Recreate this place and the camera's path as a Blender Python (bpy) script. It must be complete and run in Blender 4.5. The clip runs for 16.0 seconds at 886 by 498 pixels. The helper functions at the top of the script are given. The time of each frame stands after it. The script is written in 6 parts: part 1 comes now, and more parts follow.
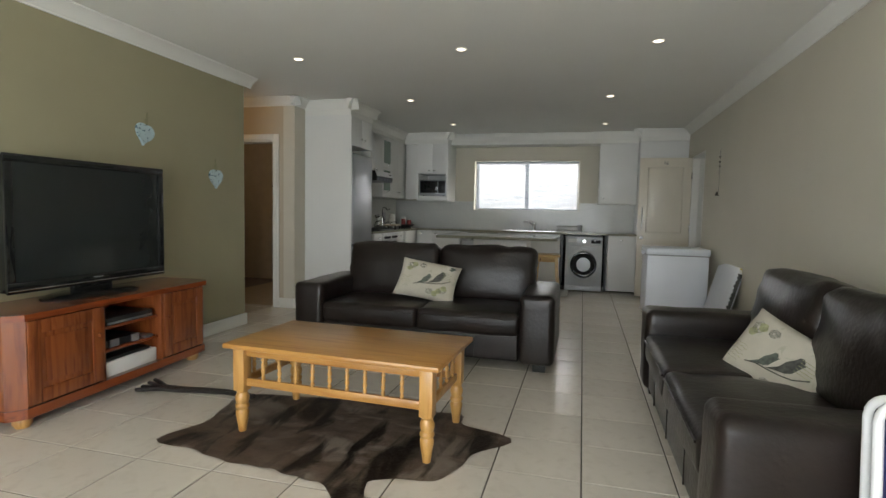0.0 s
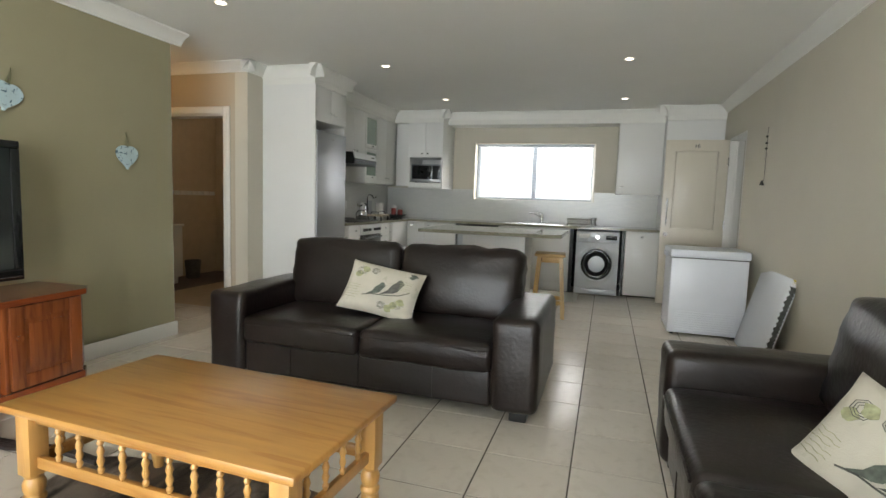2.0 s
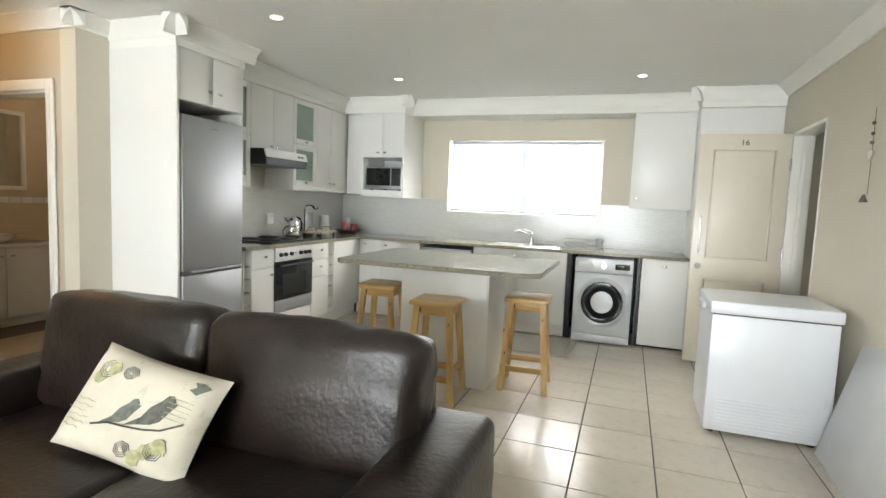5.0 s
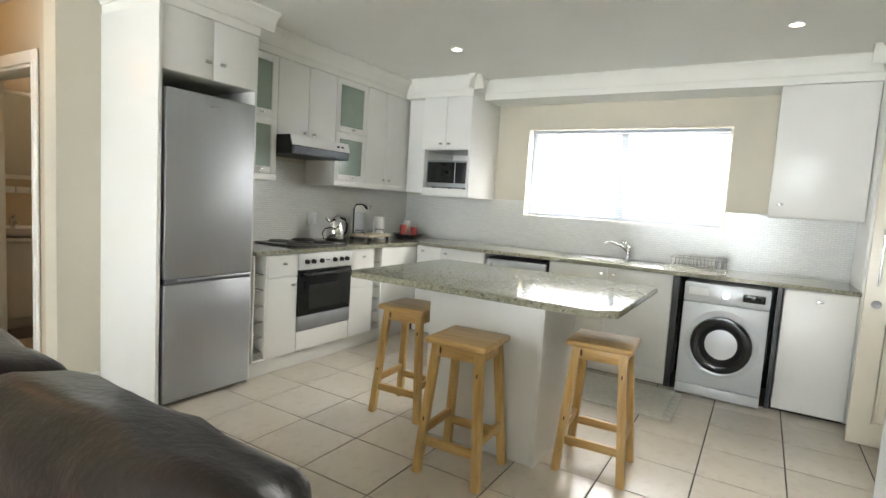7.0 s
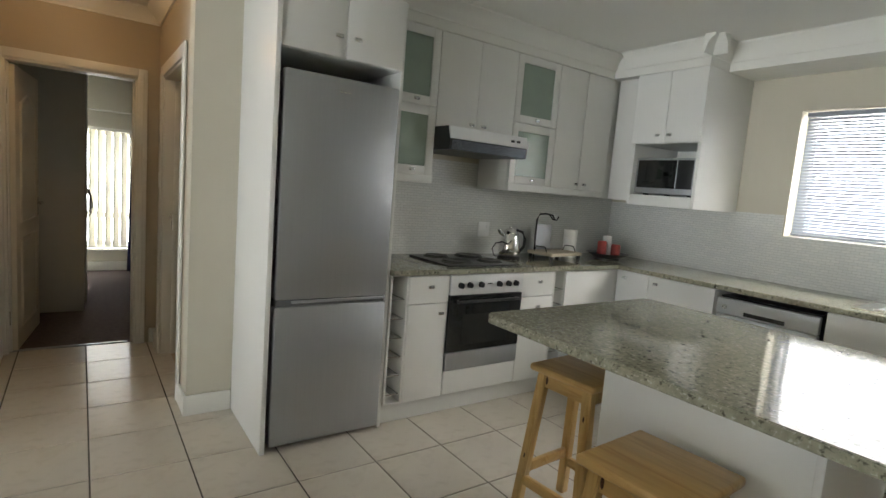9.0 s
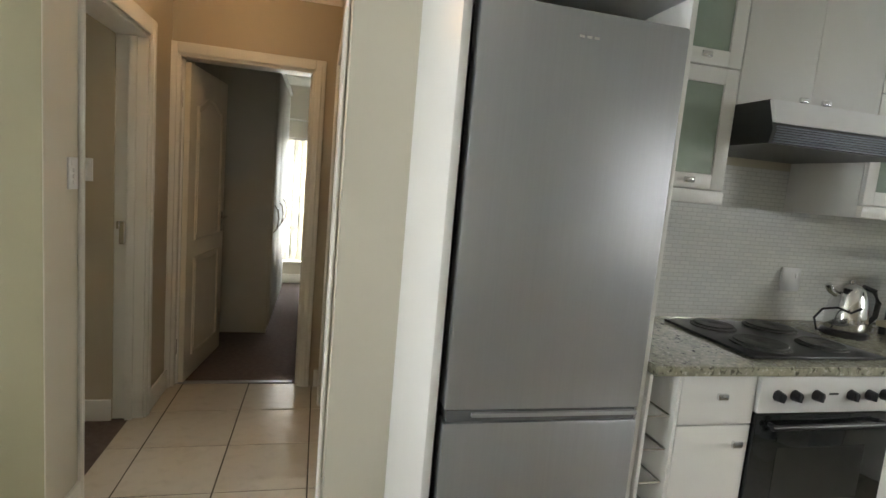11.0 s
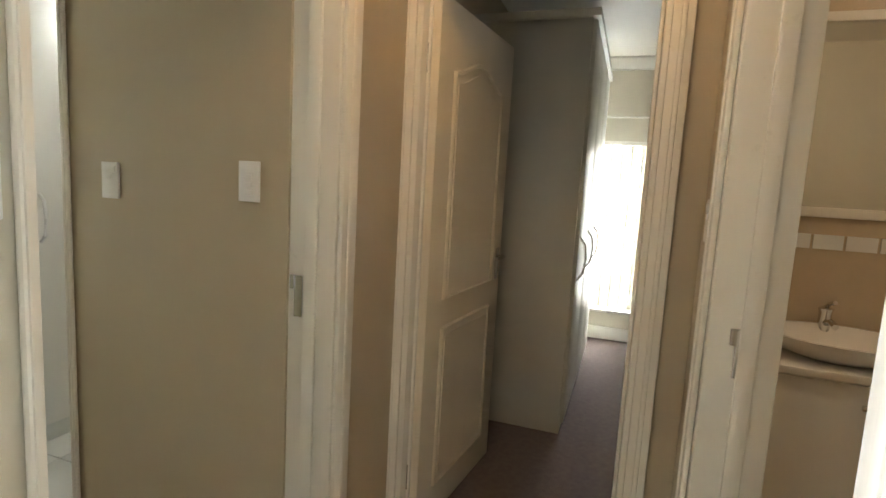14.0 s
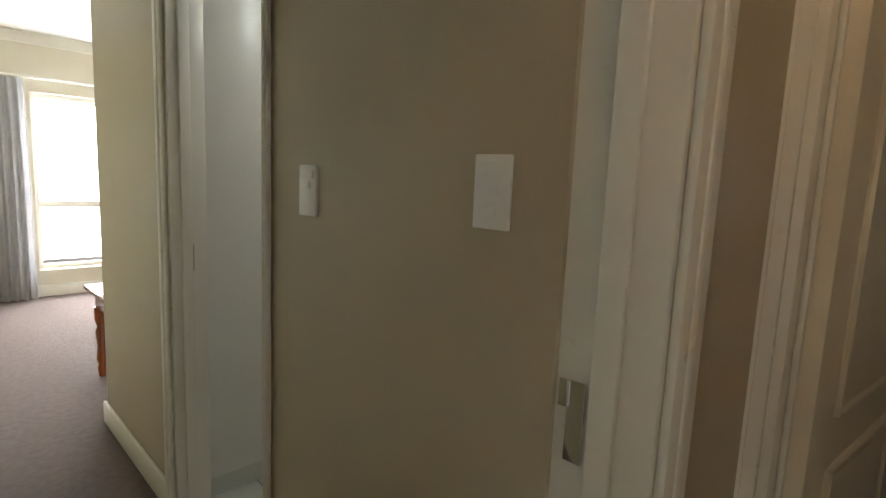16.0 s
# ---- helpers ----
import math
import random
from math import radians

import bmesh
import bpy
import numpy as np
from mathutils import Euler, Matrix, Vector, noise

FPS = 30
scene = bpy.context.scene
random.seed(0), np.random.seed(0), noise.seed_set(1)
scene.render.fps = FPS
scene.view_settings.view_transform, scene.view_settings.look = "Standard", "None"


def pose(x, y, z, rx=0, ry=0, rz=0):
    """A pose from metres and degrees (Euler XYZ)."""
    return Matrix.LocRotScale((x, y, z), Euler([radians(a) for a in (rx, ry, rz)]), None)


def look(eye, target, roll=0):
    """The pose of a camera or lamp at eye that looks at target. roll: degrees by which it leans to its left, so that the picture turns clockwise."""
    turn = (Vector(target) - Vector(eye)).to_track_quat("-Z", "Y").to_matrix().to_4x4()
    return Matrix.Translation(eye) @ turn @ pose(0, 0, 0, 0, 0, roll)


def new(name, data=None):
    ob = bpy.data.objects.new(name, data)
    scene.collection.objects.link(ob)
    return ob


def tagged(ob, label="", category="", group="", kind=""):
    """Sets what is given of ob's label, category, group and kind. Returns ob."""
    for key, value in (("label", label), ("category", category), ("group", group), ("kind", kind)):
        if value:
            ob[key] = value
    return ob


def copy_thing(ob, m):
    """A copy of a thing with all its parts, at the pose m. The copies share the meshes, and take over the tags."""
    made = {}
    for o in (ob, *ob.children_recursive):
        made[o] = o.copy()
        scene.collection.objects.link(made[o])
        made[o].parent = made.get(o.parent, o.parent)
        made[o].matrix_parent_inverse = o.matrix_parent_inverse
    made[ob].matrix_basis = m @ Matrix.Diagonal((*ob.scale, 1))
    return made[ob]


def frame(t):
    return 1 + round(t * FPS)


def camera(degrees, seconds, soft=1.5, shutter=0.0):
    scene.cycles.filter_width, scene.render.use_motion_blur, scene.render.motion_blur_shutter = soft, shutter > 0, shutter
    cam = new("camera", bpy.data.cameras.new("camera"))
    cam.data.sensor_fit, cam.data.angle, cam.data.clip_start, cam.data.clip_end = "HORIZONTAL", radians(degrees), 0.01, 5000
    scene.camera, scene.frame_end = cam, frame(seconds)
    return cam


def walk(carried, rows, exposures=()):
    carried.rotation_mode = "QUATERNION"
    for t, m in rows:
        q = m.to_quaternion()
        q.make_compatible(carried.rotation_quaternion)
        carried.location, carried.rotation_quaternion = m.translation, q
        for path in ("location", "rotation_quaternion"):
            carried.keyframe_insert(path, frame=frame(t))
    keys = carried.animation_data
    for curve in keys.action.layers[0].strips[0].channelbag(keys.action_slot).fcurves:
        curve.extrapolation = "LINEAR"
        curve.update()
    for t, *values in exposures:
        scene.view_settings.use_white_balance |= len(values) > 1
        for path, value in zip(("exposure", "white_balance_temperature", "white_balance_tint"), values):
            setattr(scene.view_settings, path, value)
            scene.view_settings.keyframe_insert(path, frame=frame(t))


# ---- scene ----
cam = camera(80.4, 16.0)
PATH = [
    (0, (0.536, 0.412, 1.226), (0.025, 2.34, 1.084), 1.2),
    (0.5, (0.561, 0.659, 1.22), (-0.015, 2.567, 1.053), 1.5),
    (1, (0.568, 0.915, 1.222), (-0.019, 2.818, 1.041), 1.7),
    (1.5, (0.601, 1.229, 1.249), (0.019, 3.133, 1.055), 1.7),
    (2, (0.668, 1.565, 1.254), (0.08, 3.467, 1.064), 1.9),
    (2.5, (0.699, 1.873, 1.279), (0.111, 3.775, 1.088), 2.0),
    (3, (0.696, 2.184, 1.308), (0.118, 4.089, 1.119), 2.1),
    (3.5, (0.733, 2.55, 1.344), (0.157, 4.456, 1.161), 2.2),
    (4, (0.745, 2.885, 1.323), (0.166, 4.791, 1.145), 2.2),
    (4.2, (0.754, 3.009, 1.341), (0.166, 4.912, 1.164), 2.2),
    (6.5, (0.771, 4.392, 1.395), (-0.134, 6.165, 1.21), 3.3),
    (7, (0.754, 4.655, 1.372), (-0.278, 6.358, 1.187), 3.6),
    (7.5, (0.738, 4.938, 1.374), (-0.453, 6.533, 1.183), 3.6),
    (8, (0.652, 5.176, 1.397), (-0.694, 6.641, 1.194), 4.0),
    (8.5, (0.515, 5.446, 1.422), (-1.003, 6.729, 1.199), 4.3),
    (9, (0.309, 5.632, 1.416), (-1.32, 6.769, 1.187), 4.6),
    (9.5, (0.036, 5.751, 1.355), (-1.681, 6.755, 1.151), 4.7),
    (10, (-0.263, 5.907, 1.434), (-2.073, 6.717, 1.176), 5.0),
    (10.2, (-0.373, 5.95, 1.438), (-2.216, 6.683, 1.179), 5.2),
    (12.5, (-1.903, 6.084, 1.411), (-3.889, 6.103, 1.175), 4.0),
    (13, (-2.181, 6.074, 1.416), (-4.157, 5.888, 1.173), 4.2),
    (13.5, (-2.407, 6.008, 1.379), (-4.344, 5.574, 1.137), 3.3),
    (14, (-2.663, 5.925, 1.369), (-4.536, 5.269, 1.123), 3.2),
    (14.5, (-2.867, 5.812, 1.365), (-4.65, 4.947, 1.097), 3.0),
    (15.5, (-3.141, 5.556, 1.353), (-4.668, 4.294, 1.081), 2.3),
    (16, (-3.274, 5.417, 1.363), (-4.677, 4.017, 1.096), 2.5),
]
EXPOSURES = [(0, -1.08), (1.5, -0.52), (3.0, 0.05), (3.5, 0.33), (6.5, 0.62), (7.0, 0.55), (8.0, 0.25), (9.0, -0.2), (10.2, -0.05), (12.5, 0.66), (13.0, 0.77), (14.0, 1.16), (14.5, 1.18), (15.0, 1.02), (15.5, 0.6), (16.0, 0.22)]
walk(cam, [(t, look(eye, target, roll)) for t, eye, target, roll in PATH], EXPOSURES)

# ---- world, sun and light ----
world = bpy.data.worlds.new("world")
scene.world = world
world.use_nodes = True
wn = world.node_tree
sky = wn.nodes.new("ShaderNodeTexSky")
sky.sky_type, sky.sun_disc = "NISHITA", False
sky.sun_elevation, sky.sun_rotation = radians(48), radians(200)
sky.air_density, sky.dust_density = 1.0, 4.0
wn.links.new(sky.outputs[0], wn.nodes["Background"].inputs[0])
wn.nodes["Background"].inputs[1].default_value = 0.12
sun = new("sun", bpy.data.lights.new("sun", "SUN"))
sun.data.energy, sun.data.angle, sun.data.color = 0.8, radians(14), (1.0, 0.95, 0.88)
sun.matrix_world = look((0, -20, 22), (0, 0, 0))


def window_light(name, eye, target, w, h, watts, color=(0.93, 0.97, 1.0)):
    la = bpy.data.lights.new(name, "AREA")
    la.shape, la.size, la.size_y, la.energy, la.color = "RECTANGLE", w, h, watts, color
    new(name, la).matrix_world = look(eye, target)


window_light("daylight_living", (-0.4, -1.26, 1.1), (-0.4, 5, 1.1), 3.4, 2.0, 185, (0.89, 0.955, 1.0))
window_light("daylight_kitchen", (-0.45, 9.98, 1.72), (-0.45, 5, 1.6), 1.75, 0.84, 68, (1.0, 0.985, 0.94))
window_light("daylight_main_bedroom", (-5.1, -1.26, 1.15), (-5.1, 5, 1.0), 2.0, 1.6, 150)
window_light("daylight_second_bedroom", (-7.98, 6.1, 1.05), (0, 6.1, 1.0), 1.2, 1.4, 75)


def lamp_light(name, x, y, watts, color):
    """A point light just below the ceiling, as from a lit ceiling lamp."""
    la = bpy.data.lights.new(name, "POINT")
    la.energy, la.color, la.shadow_soft_size = watts, color, 0.05
    new(name, la).location = (x, y, 2.46)


lamp_light("passage_lamp", -3.65, 5.55, 3.6, (1.0, 0.60, 0.27))
# No lamp is seen in these two rooms; both are added to brighten them.
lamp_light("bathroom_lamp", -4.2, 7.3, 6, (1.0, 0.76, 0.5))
lamp_light("ensuite_lamp", -4.9, 4.2, 12, (0.95, 1.0, 0.98))


# ---- materials ----
def mat(name, base, rough=0.5, metal=0.0, var=0.06, scale=8.0, bump=0.05, bscale=60.0, stretch=(1, 1, 1), coat=0.0, spec=0.5):
    m = bpy.data.materials.new(name)
    m.use_nodes = True
    nt = m.node_tree
    p = nt.nodes["Principled BSDF"]
    p.inputs["Roughness"].default_value, p.inputs["Metallic"].default_value = rough, metal
    p.inputs["Coat Weight"].default_value = coat
    p.inputs["Specular IOR Level"].default_value = spec
    tc = nt.nodes.new("ShaderNodeTexCoord")
    mp = nt.nodes.new("ShaderNodeMapping")
    mp.inputs["Scale"].default_value = stretch
    nt.links.new(tc.outputs["Object"], mp.inputs[0])
    n1 = nt.nodes.new("ShaderNodeTexNoise")
    n1.inputs["Scale"].default_value, n1.inputs["Detail"].default_value = scale, 5
    nt.links.new(mp.outputs[0], n1.inputs["Vector"])
    ramp = nt.nodes.new("ShaderNodeMapRange")
    ramp.inputs["From Min"].default_value, ramp.inputs["From Max"].default_value = 0.3, 0.7
    ramp.inputs["To Min"].default_value, ramp.inputs["To Max"].default_value = 1 - var, 1 + var
    nt.links.new(n1.outputs["Fac"], ramp.inputs["Value"])
    mul = nt.nodes.new("ShaderNodeVectorMath")
    mul.operation = "SCALE"
    mul.inputs[0].default_value = base
    nt.links.new(ramp.outputs[0], mul.inputs["Scale"])
    nt.links.new(mul.outputs[0], p.inputs["Base Color"])
    n2 = nt.nodes.new("ShaderNodeTexNoise")
    n2.inputs["Scale"].default_value, n2.inputs["Detail"].default_value = bscale, 4
    nt.links.new(mp.outputs[0], n2.inputs["Vector"])
    rr = nt.nodes.new("ShaderNodeMapRange")
    rr.inputs["To Min"].default_value, rr.inputs["To Max"].default_value = max(0.02, rough - 0.015), min(1, rough + 0.015)
    nt.links.new(n2.outputs["Fac"], rr.inputs["Value"])
    nt.links.new(rr.outputs[0], p.inputs["Roughness"])
    if bump:
        b = nt.nodes.new("ShaderNodeBump")
        b.inputs["Strength"].default_value, b.inputs["Distance"].default_value = bump, 0.01
        nt.links.new(n2.outputs["Fac"], b.inputs["Height"])
        nt.links.new(b.outputs[0], p.inputs["Normal"])
    return m


def two_tone(m, other, scale, lo=0.45, hi=0.62, stretch=(1, 1, 1), kind="noise", detail=6):
    """Mixes a second colour into a material by a noise mask."""
    nt = m.node_tree
    p = nt.nodes["Principled BSDF"]
    src = p.inputs["Base Color"].links[0].from_socket
    tc = nt.nodes.new("ShaderNodeTexCoord")
    mp = nt.nodes.new("ShaderNodeMapping")
    mp.inputs["Scale"].default_value = stretch
    nt.links.new(tc.outputs["Object"], mp.inputs[0])
    if kind == "voronoi":
        n = nt.nodes.new("ShaderNodeTexVoronoi")
        fac = n.outputs["Distance"]
    else:
        n = nt.nodes.new("ShaderNodeTexNoise")
        n.inputs["Detail"].default_value = detail
        n.inputs["Distortion"].default_value = 0.6
        fac = n.outputs["Fac"]
    n.inputs["Scale"].default_value = scale
    nt.links.new(mp.outputs[0], n.inputs["Vector"])
    mr = nt.nodes.new("ShaderNodeMapRange")
    mr.inputs["From Min"].default_value, mr.inputs["From Max"].default_value = lo, hi
    nt.links.new(fac, mr.inputs["Value"])
    mix = nt.nodes.new("ShaderNodeMix")
    mix.data_type = "RGBA"
    nt.links.new(mr.outputs[0], mix.inputs[0])
    nt.links.new(src, mix.inputs[6])
    mix.inputs[7].default_value = (*other, 1)
    nt.links.new(mix.outputs[2], p.inputs["Base Color"])
    return m


def per_piece(m, amount):
    """Lightens or darkens each piece a little."""
    nt = m.node_tree
    p = nt.nodes["Principled BSDF"]
    src = p.inputs["Base Color"].links[0].from_socket
    oi = nt.nodes.new("ShaderNodeObjectInfo")
    mr = nt.nodes.new("ShaderNodeMapRange")
    mr.inputs["To Min"].default_value, mr.inputs["To Max"].default_value = 1 - amount, 1 + amount
    nt.links.new(oi.outputs["Random"], mr.inputs["Value"])
    mul = nt.nodes.new("ShaderNodeVectorMath")
    mul.operation = "SCALE"
    nt.links.new(src, mul.inputs[0])
    nt.links.new(mr.outputs[0], mul.inputs["Scale"])
    nt.links.new(mul.outputs[0], p.inputs["Base Color"])
    return m


def wood(name, base, dark, rough=0.35, axis=0, coat=0.3):
    st = [14, 14, 14]
    st[axis] = 1.2
    m = mat(name, base, rough, var=0.10, scale=2.5, bump=0.03, bscale=9, stretch=tuple(st), coat=coat)
    m.node_tree.nodes["Principled BSDF"].inputs["Coat Roughness"].default_value = 0.22
    return two_tone(m, dark, 2.2, 0.5, 0.72, tuple(st))


M_WALL = mat("cream_wall_paint", (0.60, 0.56, 0.46), 0.6, var=0.025, scale=1.5, bump=0.06, bscale=180)
M_OLIVE = mat("olive_wall_paint", (0.35, 0.32, 0.20), 0.6, var=0.03, scale=1.5, bump=0.06, bscale=180)
M_HALL = mat("beige_hall_paint", (0.48, 0.41, 0.30), 0.42, var=0.025, scale=1.5, bump=0.06, bscale=180)
M_CEIL = mat("ceiling_paint", (0.82, 0.81, 0.76), 0.8, var=0.015, scale=1.2, bump=0.03, bscale=150)
M_TRIM = mat("white_gloss_trim", (0.78, 0.76, 0.70), 0.28, var=0.02, scale=3, bump=0.02, bscale=30)
M_CAB = mat("white_cabinet_lacquer", (0.79, 0.785, 0.755), 0.30, var=0.012, scale=2, bump=0)
M_TILE = per_piece(two_tone(mat("cream_porcelain_tile", (0.66, 0.60, 0.51), 0.19, var=0.03, scale=2.5, bump=0.012, bscale=25), (0.60, 0.54, 0.45), 14, 0.5, 0.75), 0.035)
M_GROUT = mat("dark_grout", (0.085, 0.07, 0.055), 0.9, var=0.2, scale=6, bump=0.2, bscale=120)
M_LEATHER = mat("dark_brown_leather", (0.015, 0.0098, 0.0082), 0.31, var=0.25, scale=5, bump=0.22, bscale=45, spec=0.42)
M_STEEL = mat("brushed_silver_steel", (0.42, 0.43, 0.45), 0.42, 0.8, var=0.02, scale=2, bump=0.02, bscale=8, stretch=(60, 60, 1))
M_CHROME = mat("chrome", (0.75, 0.75, 0.75), 0.12, 1.0, var=0.02, bump=0)
M_BLACK = mat("black_plastic", (0.015, 0.015, 0.016), 0.3, var=0.1, bump=0.02)
M_GLOSSBLACK = mat("gloss_black_screen", (0.012, 0.013, 0.013), 0.07, var=0.02, bump=0)
M_PINE = wood("orange_varnished_pine", (0.47, 0.235, 0.06), (0.36, 0.15, 0.03), 0.3)
M_PINEV = wood("orange_varnished_pine_upright", (0.55, 0.30, 0.09), (0.40, 0.18, 0.04), 0.3, axis=2)
M_STOOL = wood("yellow_pine", (0.64, 0.42, 0.16), (0.50, 0.28, 0.08), 0.38, axis=2)
M_STOOLT = wood("yellow_pine_seat", (0.60, 0.38, 0.14), (0.46, 0.25, 0.07), 0.38, axis=0)
M_CHERRY = wood("red_brown_varnished_pine", (0.26, 0.060, 0.015), (0.13, 0.027, 0.008), 0.25, axis=1, coat=0.5)
M_CHERRYV = wood("red_brown_varnished_pine_upright", (0.26, 0.07, 0.018), (0.14, 0.032, 0.009), 0.25, axis=2, coat=0.5)
M_GRANITE = two_tone(two_tone(mat("grey_granite", (0.31, 0.30, 0.225), 0.07, var=0.22, scale=40, bump=0.0), (0.10, 0.095, 0.07), 62, 0.56, 0.66), (0.50, 0.48, 0.40), 80, 0.58, 0.66)
M_WHITE = mat("white_plastic", (0.80, 0.80, 0.80), 0.3, var=0.015, bump=0.01)
M_FREEZER = mat("white_enamel", (0.76, 0.78, 0.82), 0.28, var=0.02, scale=4, bump=0.03, bscale=200)
M_WASHER = mat("silver_grey_enamel", (0.60, 0.62, 0.64), 0.3, 0.1, var=0.02, bump=0.01)
M_CARPET = mat("brown_grey_carpet", (0.17, 0.135, 0.125), 0.95, var=0.12, scale=30, bump=0.6, bscale=260, spec=0.1)
M_DOOR = mat("cream_door_paint", (0.72, 0.66, 0.54), 0.32, var=0.02, scale=3, bump=0.03, bscale=40, stretch=(3, 3, 1))
M_WARD = mat("pale_grey_laminate", (0.58, 0.57, 0.51), 0.35, var=0.02, bump=0.01)
M_BLUE = mat("navy_curtain", (0.018, 0.02, 0.09), 0.8, var=0.15, scale=12, bump=0.2, bscale=200)
M_DRAPE = mat("pale_grey_curtain", (0.55, 0.54, 0.54), 0.85, var=0.06, bump=0.2, bscale=200)
M_WTILE = mat("white_glazed_tile", (0.76, 0.78, 0.76), 0.15, var=0.02, bump=0.02, bscale=20)
M_BTILE = mat("beige_glazed_tile", (0.55, 0.45, 0.32), 0.2, var=0.05, bump=0.02, bscale=20)
M_CERAMIC = mat("white_ceramic", (0.82, 0.81, 0.78), 0.08, var=0.01, bump=0)
M_PILLOW = two_tone(mat("cream_printed_linen", (0.54, 0.50, 0.41), 0.85, var=0.06, scale=10, bump=0.2, bscale=240), (0.45, 0.43, 0.33), 13, 0.60, 0.66)
M_PRINT = mat("faded_grey_print", (0.10, 0.10, 0.085), 0.85, var=0.4, scale=40, bump=0.1, bscale=200)
M_PRINTG = mat("faded_green_print", (0.34, 0.34, 0.19), 0.85, var=0.35, scale=40, bump=0.1, bscale=200)
M_PRINTB = mat("faded_blue_print", (0.12, 0.135, 0.11), 0.85, var=0.35, scale=40, bump=0.1, bscale=200)
M_HIDE = two_tone(two_tone(mat("brindled_cow_hide", (0.20, 0.145, 0.108), 0.45, var=0.3, scale=9, bump=0.5, bscale=90, stretch=(0.6, 1.6, 1)), (0.38, 0.31, 0.255), 2.4, 0.50, 0.60, (1.0, 1.6, 1)), (0.028, 0.017, 0.012), 2.6, 0.50, 0.62, (2.6, 0.8, 1))
M_KNOT = mat("dark_pine_knot", (0.09, 0.035, 0.012), 0.45, var=0.4, scale=60, bump=0.1)
M_TAIL = mat("black_tail_hair", (0.018, 0.013, 0.011), 0.5, var=0.4, scale=20, bump=0.5, bscale=120, stretch=(0.3, 3, 3))
M_GRILLE = mat("blue_grey_grille", (0.16, 0.18, 0.22), 0.35, 0.4, bump=0)
M_HEART = two_tone(mat("pale_blue_patterned_tin", (0.50, 0.63, 0.66), 0.4, var=0.05, bump=0), (0.07, 0.15, 0.20), 40, 0.57, 0.60)
M_FROST = mat("frosted_green_glass", (0.30, 0.37, 0.31), 0.16, var=0.04, bump=0, spec=0.6)
M_SILVER = mat("pale_silver_finish", (0.66, 0.66, 0.65), 0.32, 0.25, var=0.02, bump=0)
M_RED = mat("red_printed_tin", (0.34, 0.05, 0.04), 0.4, var=0.2, scale=20, bump=0)
M_PAPER = mat("white_paper", (0.80, 0.79, 0.76), 0.8, var=0.03, bump=0.1)
M_RUBBER = mat("dark_perished_rubber", (0.05, 0.05, 0.045), 0.6, var=0.5, scale=30, bump=0.5, bscale=60)
M_MAT = mat("pale_woven_rug", (0.66, 0.64, 0.58), 0.95, var=0.08, scale=30, bump=0.6, bscale=160)
# White slats; the blue-grey base carries the dim look of their backlit side.
M_SLAT = mat("backlit_white_blind_slat", (0.40, 0.44, 0.50), 0.4, var=0.02, bump=0)
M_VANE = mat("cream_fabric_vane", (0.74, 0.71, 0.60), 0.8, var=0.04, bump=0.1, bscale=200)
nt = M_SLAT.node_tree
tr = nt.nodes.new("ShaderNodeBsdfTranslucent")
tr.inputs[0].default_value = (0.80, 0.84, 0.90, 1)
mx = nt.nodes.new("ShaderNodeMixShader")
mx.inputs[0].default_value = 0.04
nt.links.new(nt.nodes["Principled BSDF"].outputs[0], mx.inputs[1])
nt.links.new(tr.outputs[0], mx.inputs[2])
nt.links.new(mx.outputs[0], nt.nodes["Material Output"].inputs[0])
nt = M_VANE.node_tree
tr = nt.nodes.new("ShaderNodeBsdfTranslucent")
tr.inputs[0].default_value = (0.80, 0.76, 0.62, 1)
mx = nt.nodes.new("ShaderNodeMixShader")
mx.inputs[0].default_value = 0.12
nt.links.new(nt.nodes["Principled BSDF"].outputs[0], mx.inputs[1])
nt.links.new(tr.outputs[0], mx.inputs[2])
nt.links.new(mx.outputs[0], nt.nodes["Material Output"].inputs[0])
M_OUT = mat("exterior_plaster", (0.5, 0.48, 0.44), 0.8)
M_GROUND = mat("outdoor_paving", (0.35, 0.33, 0.29), 0.9, var=0.2)


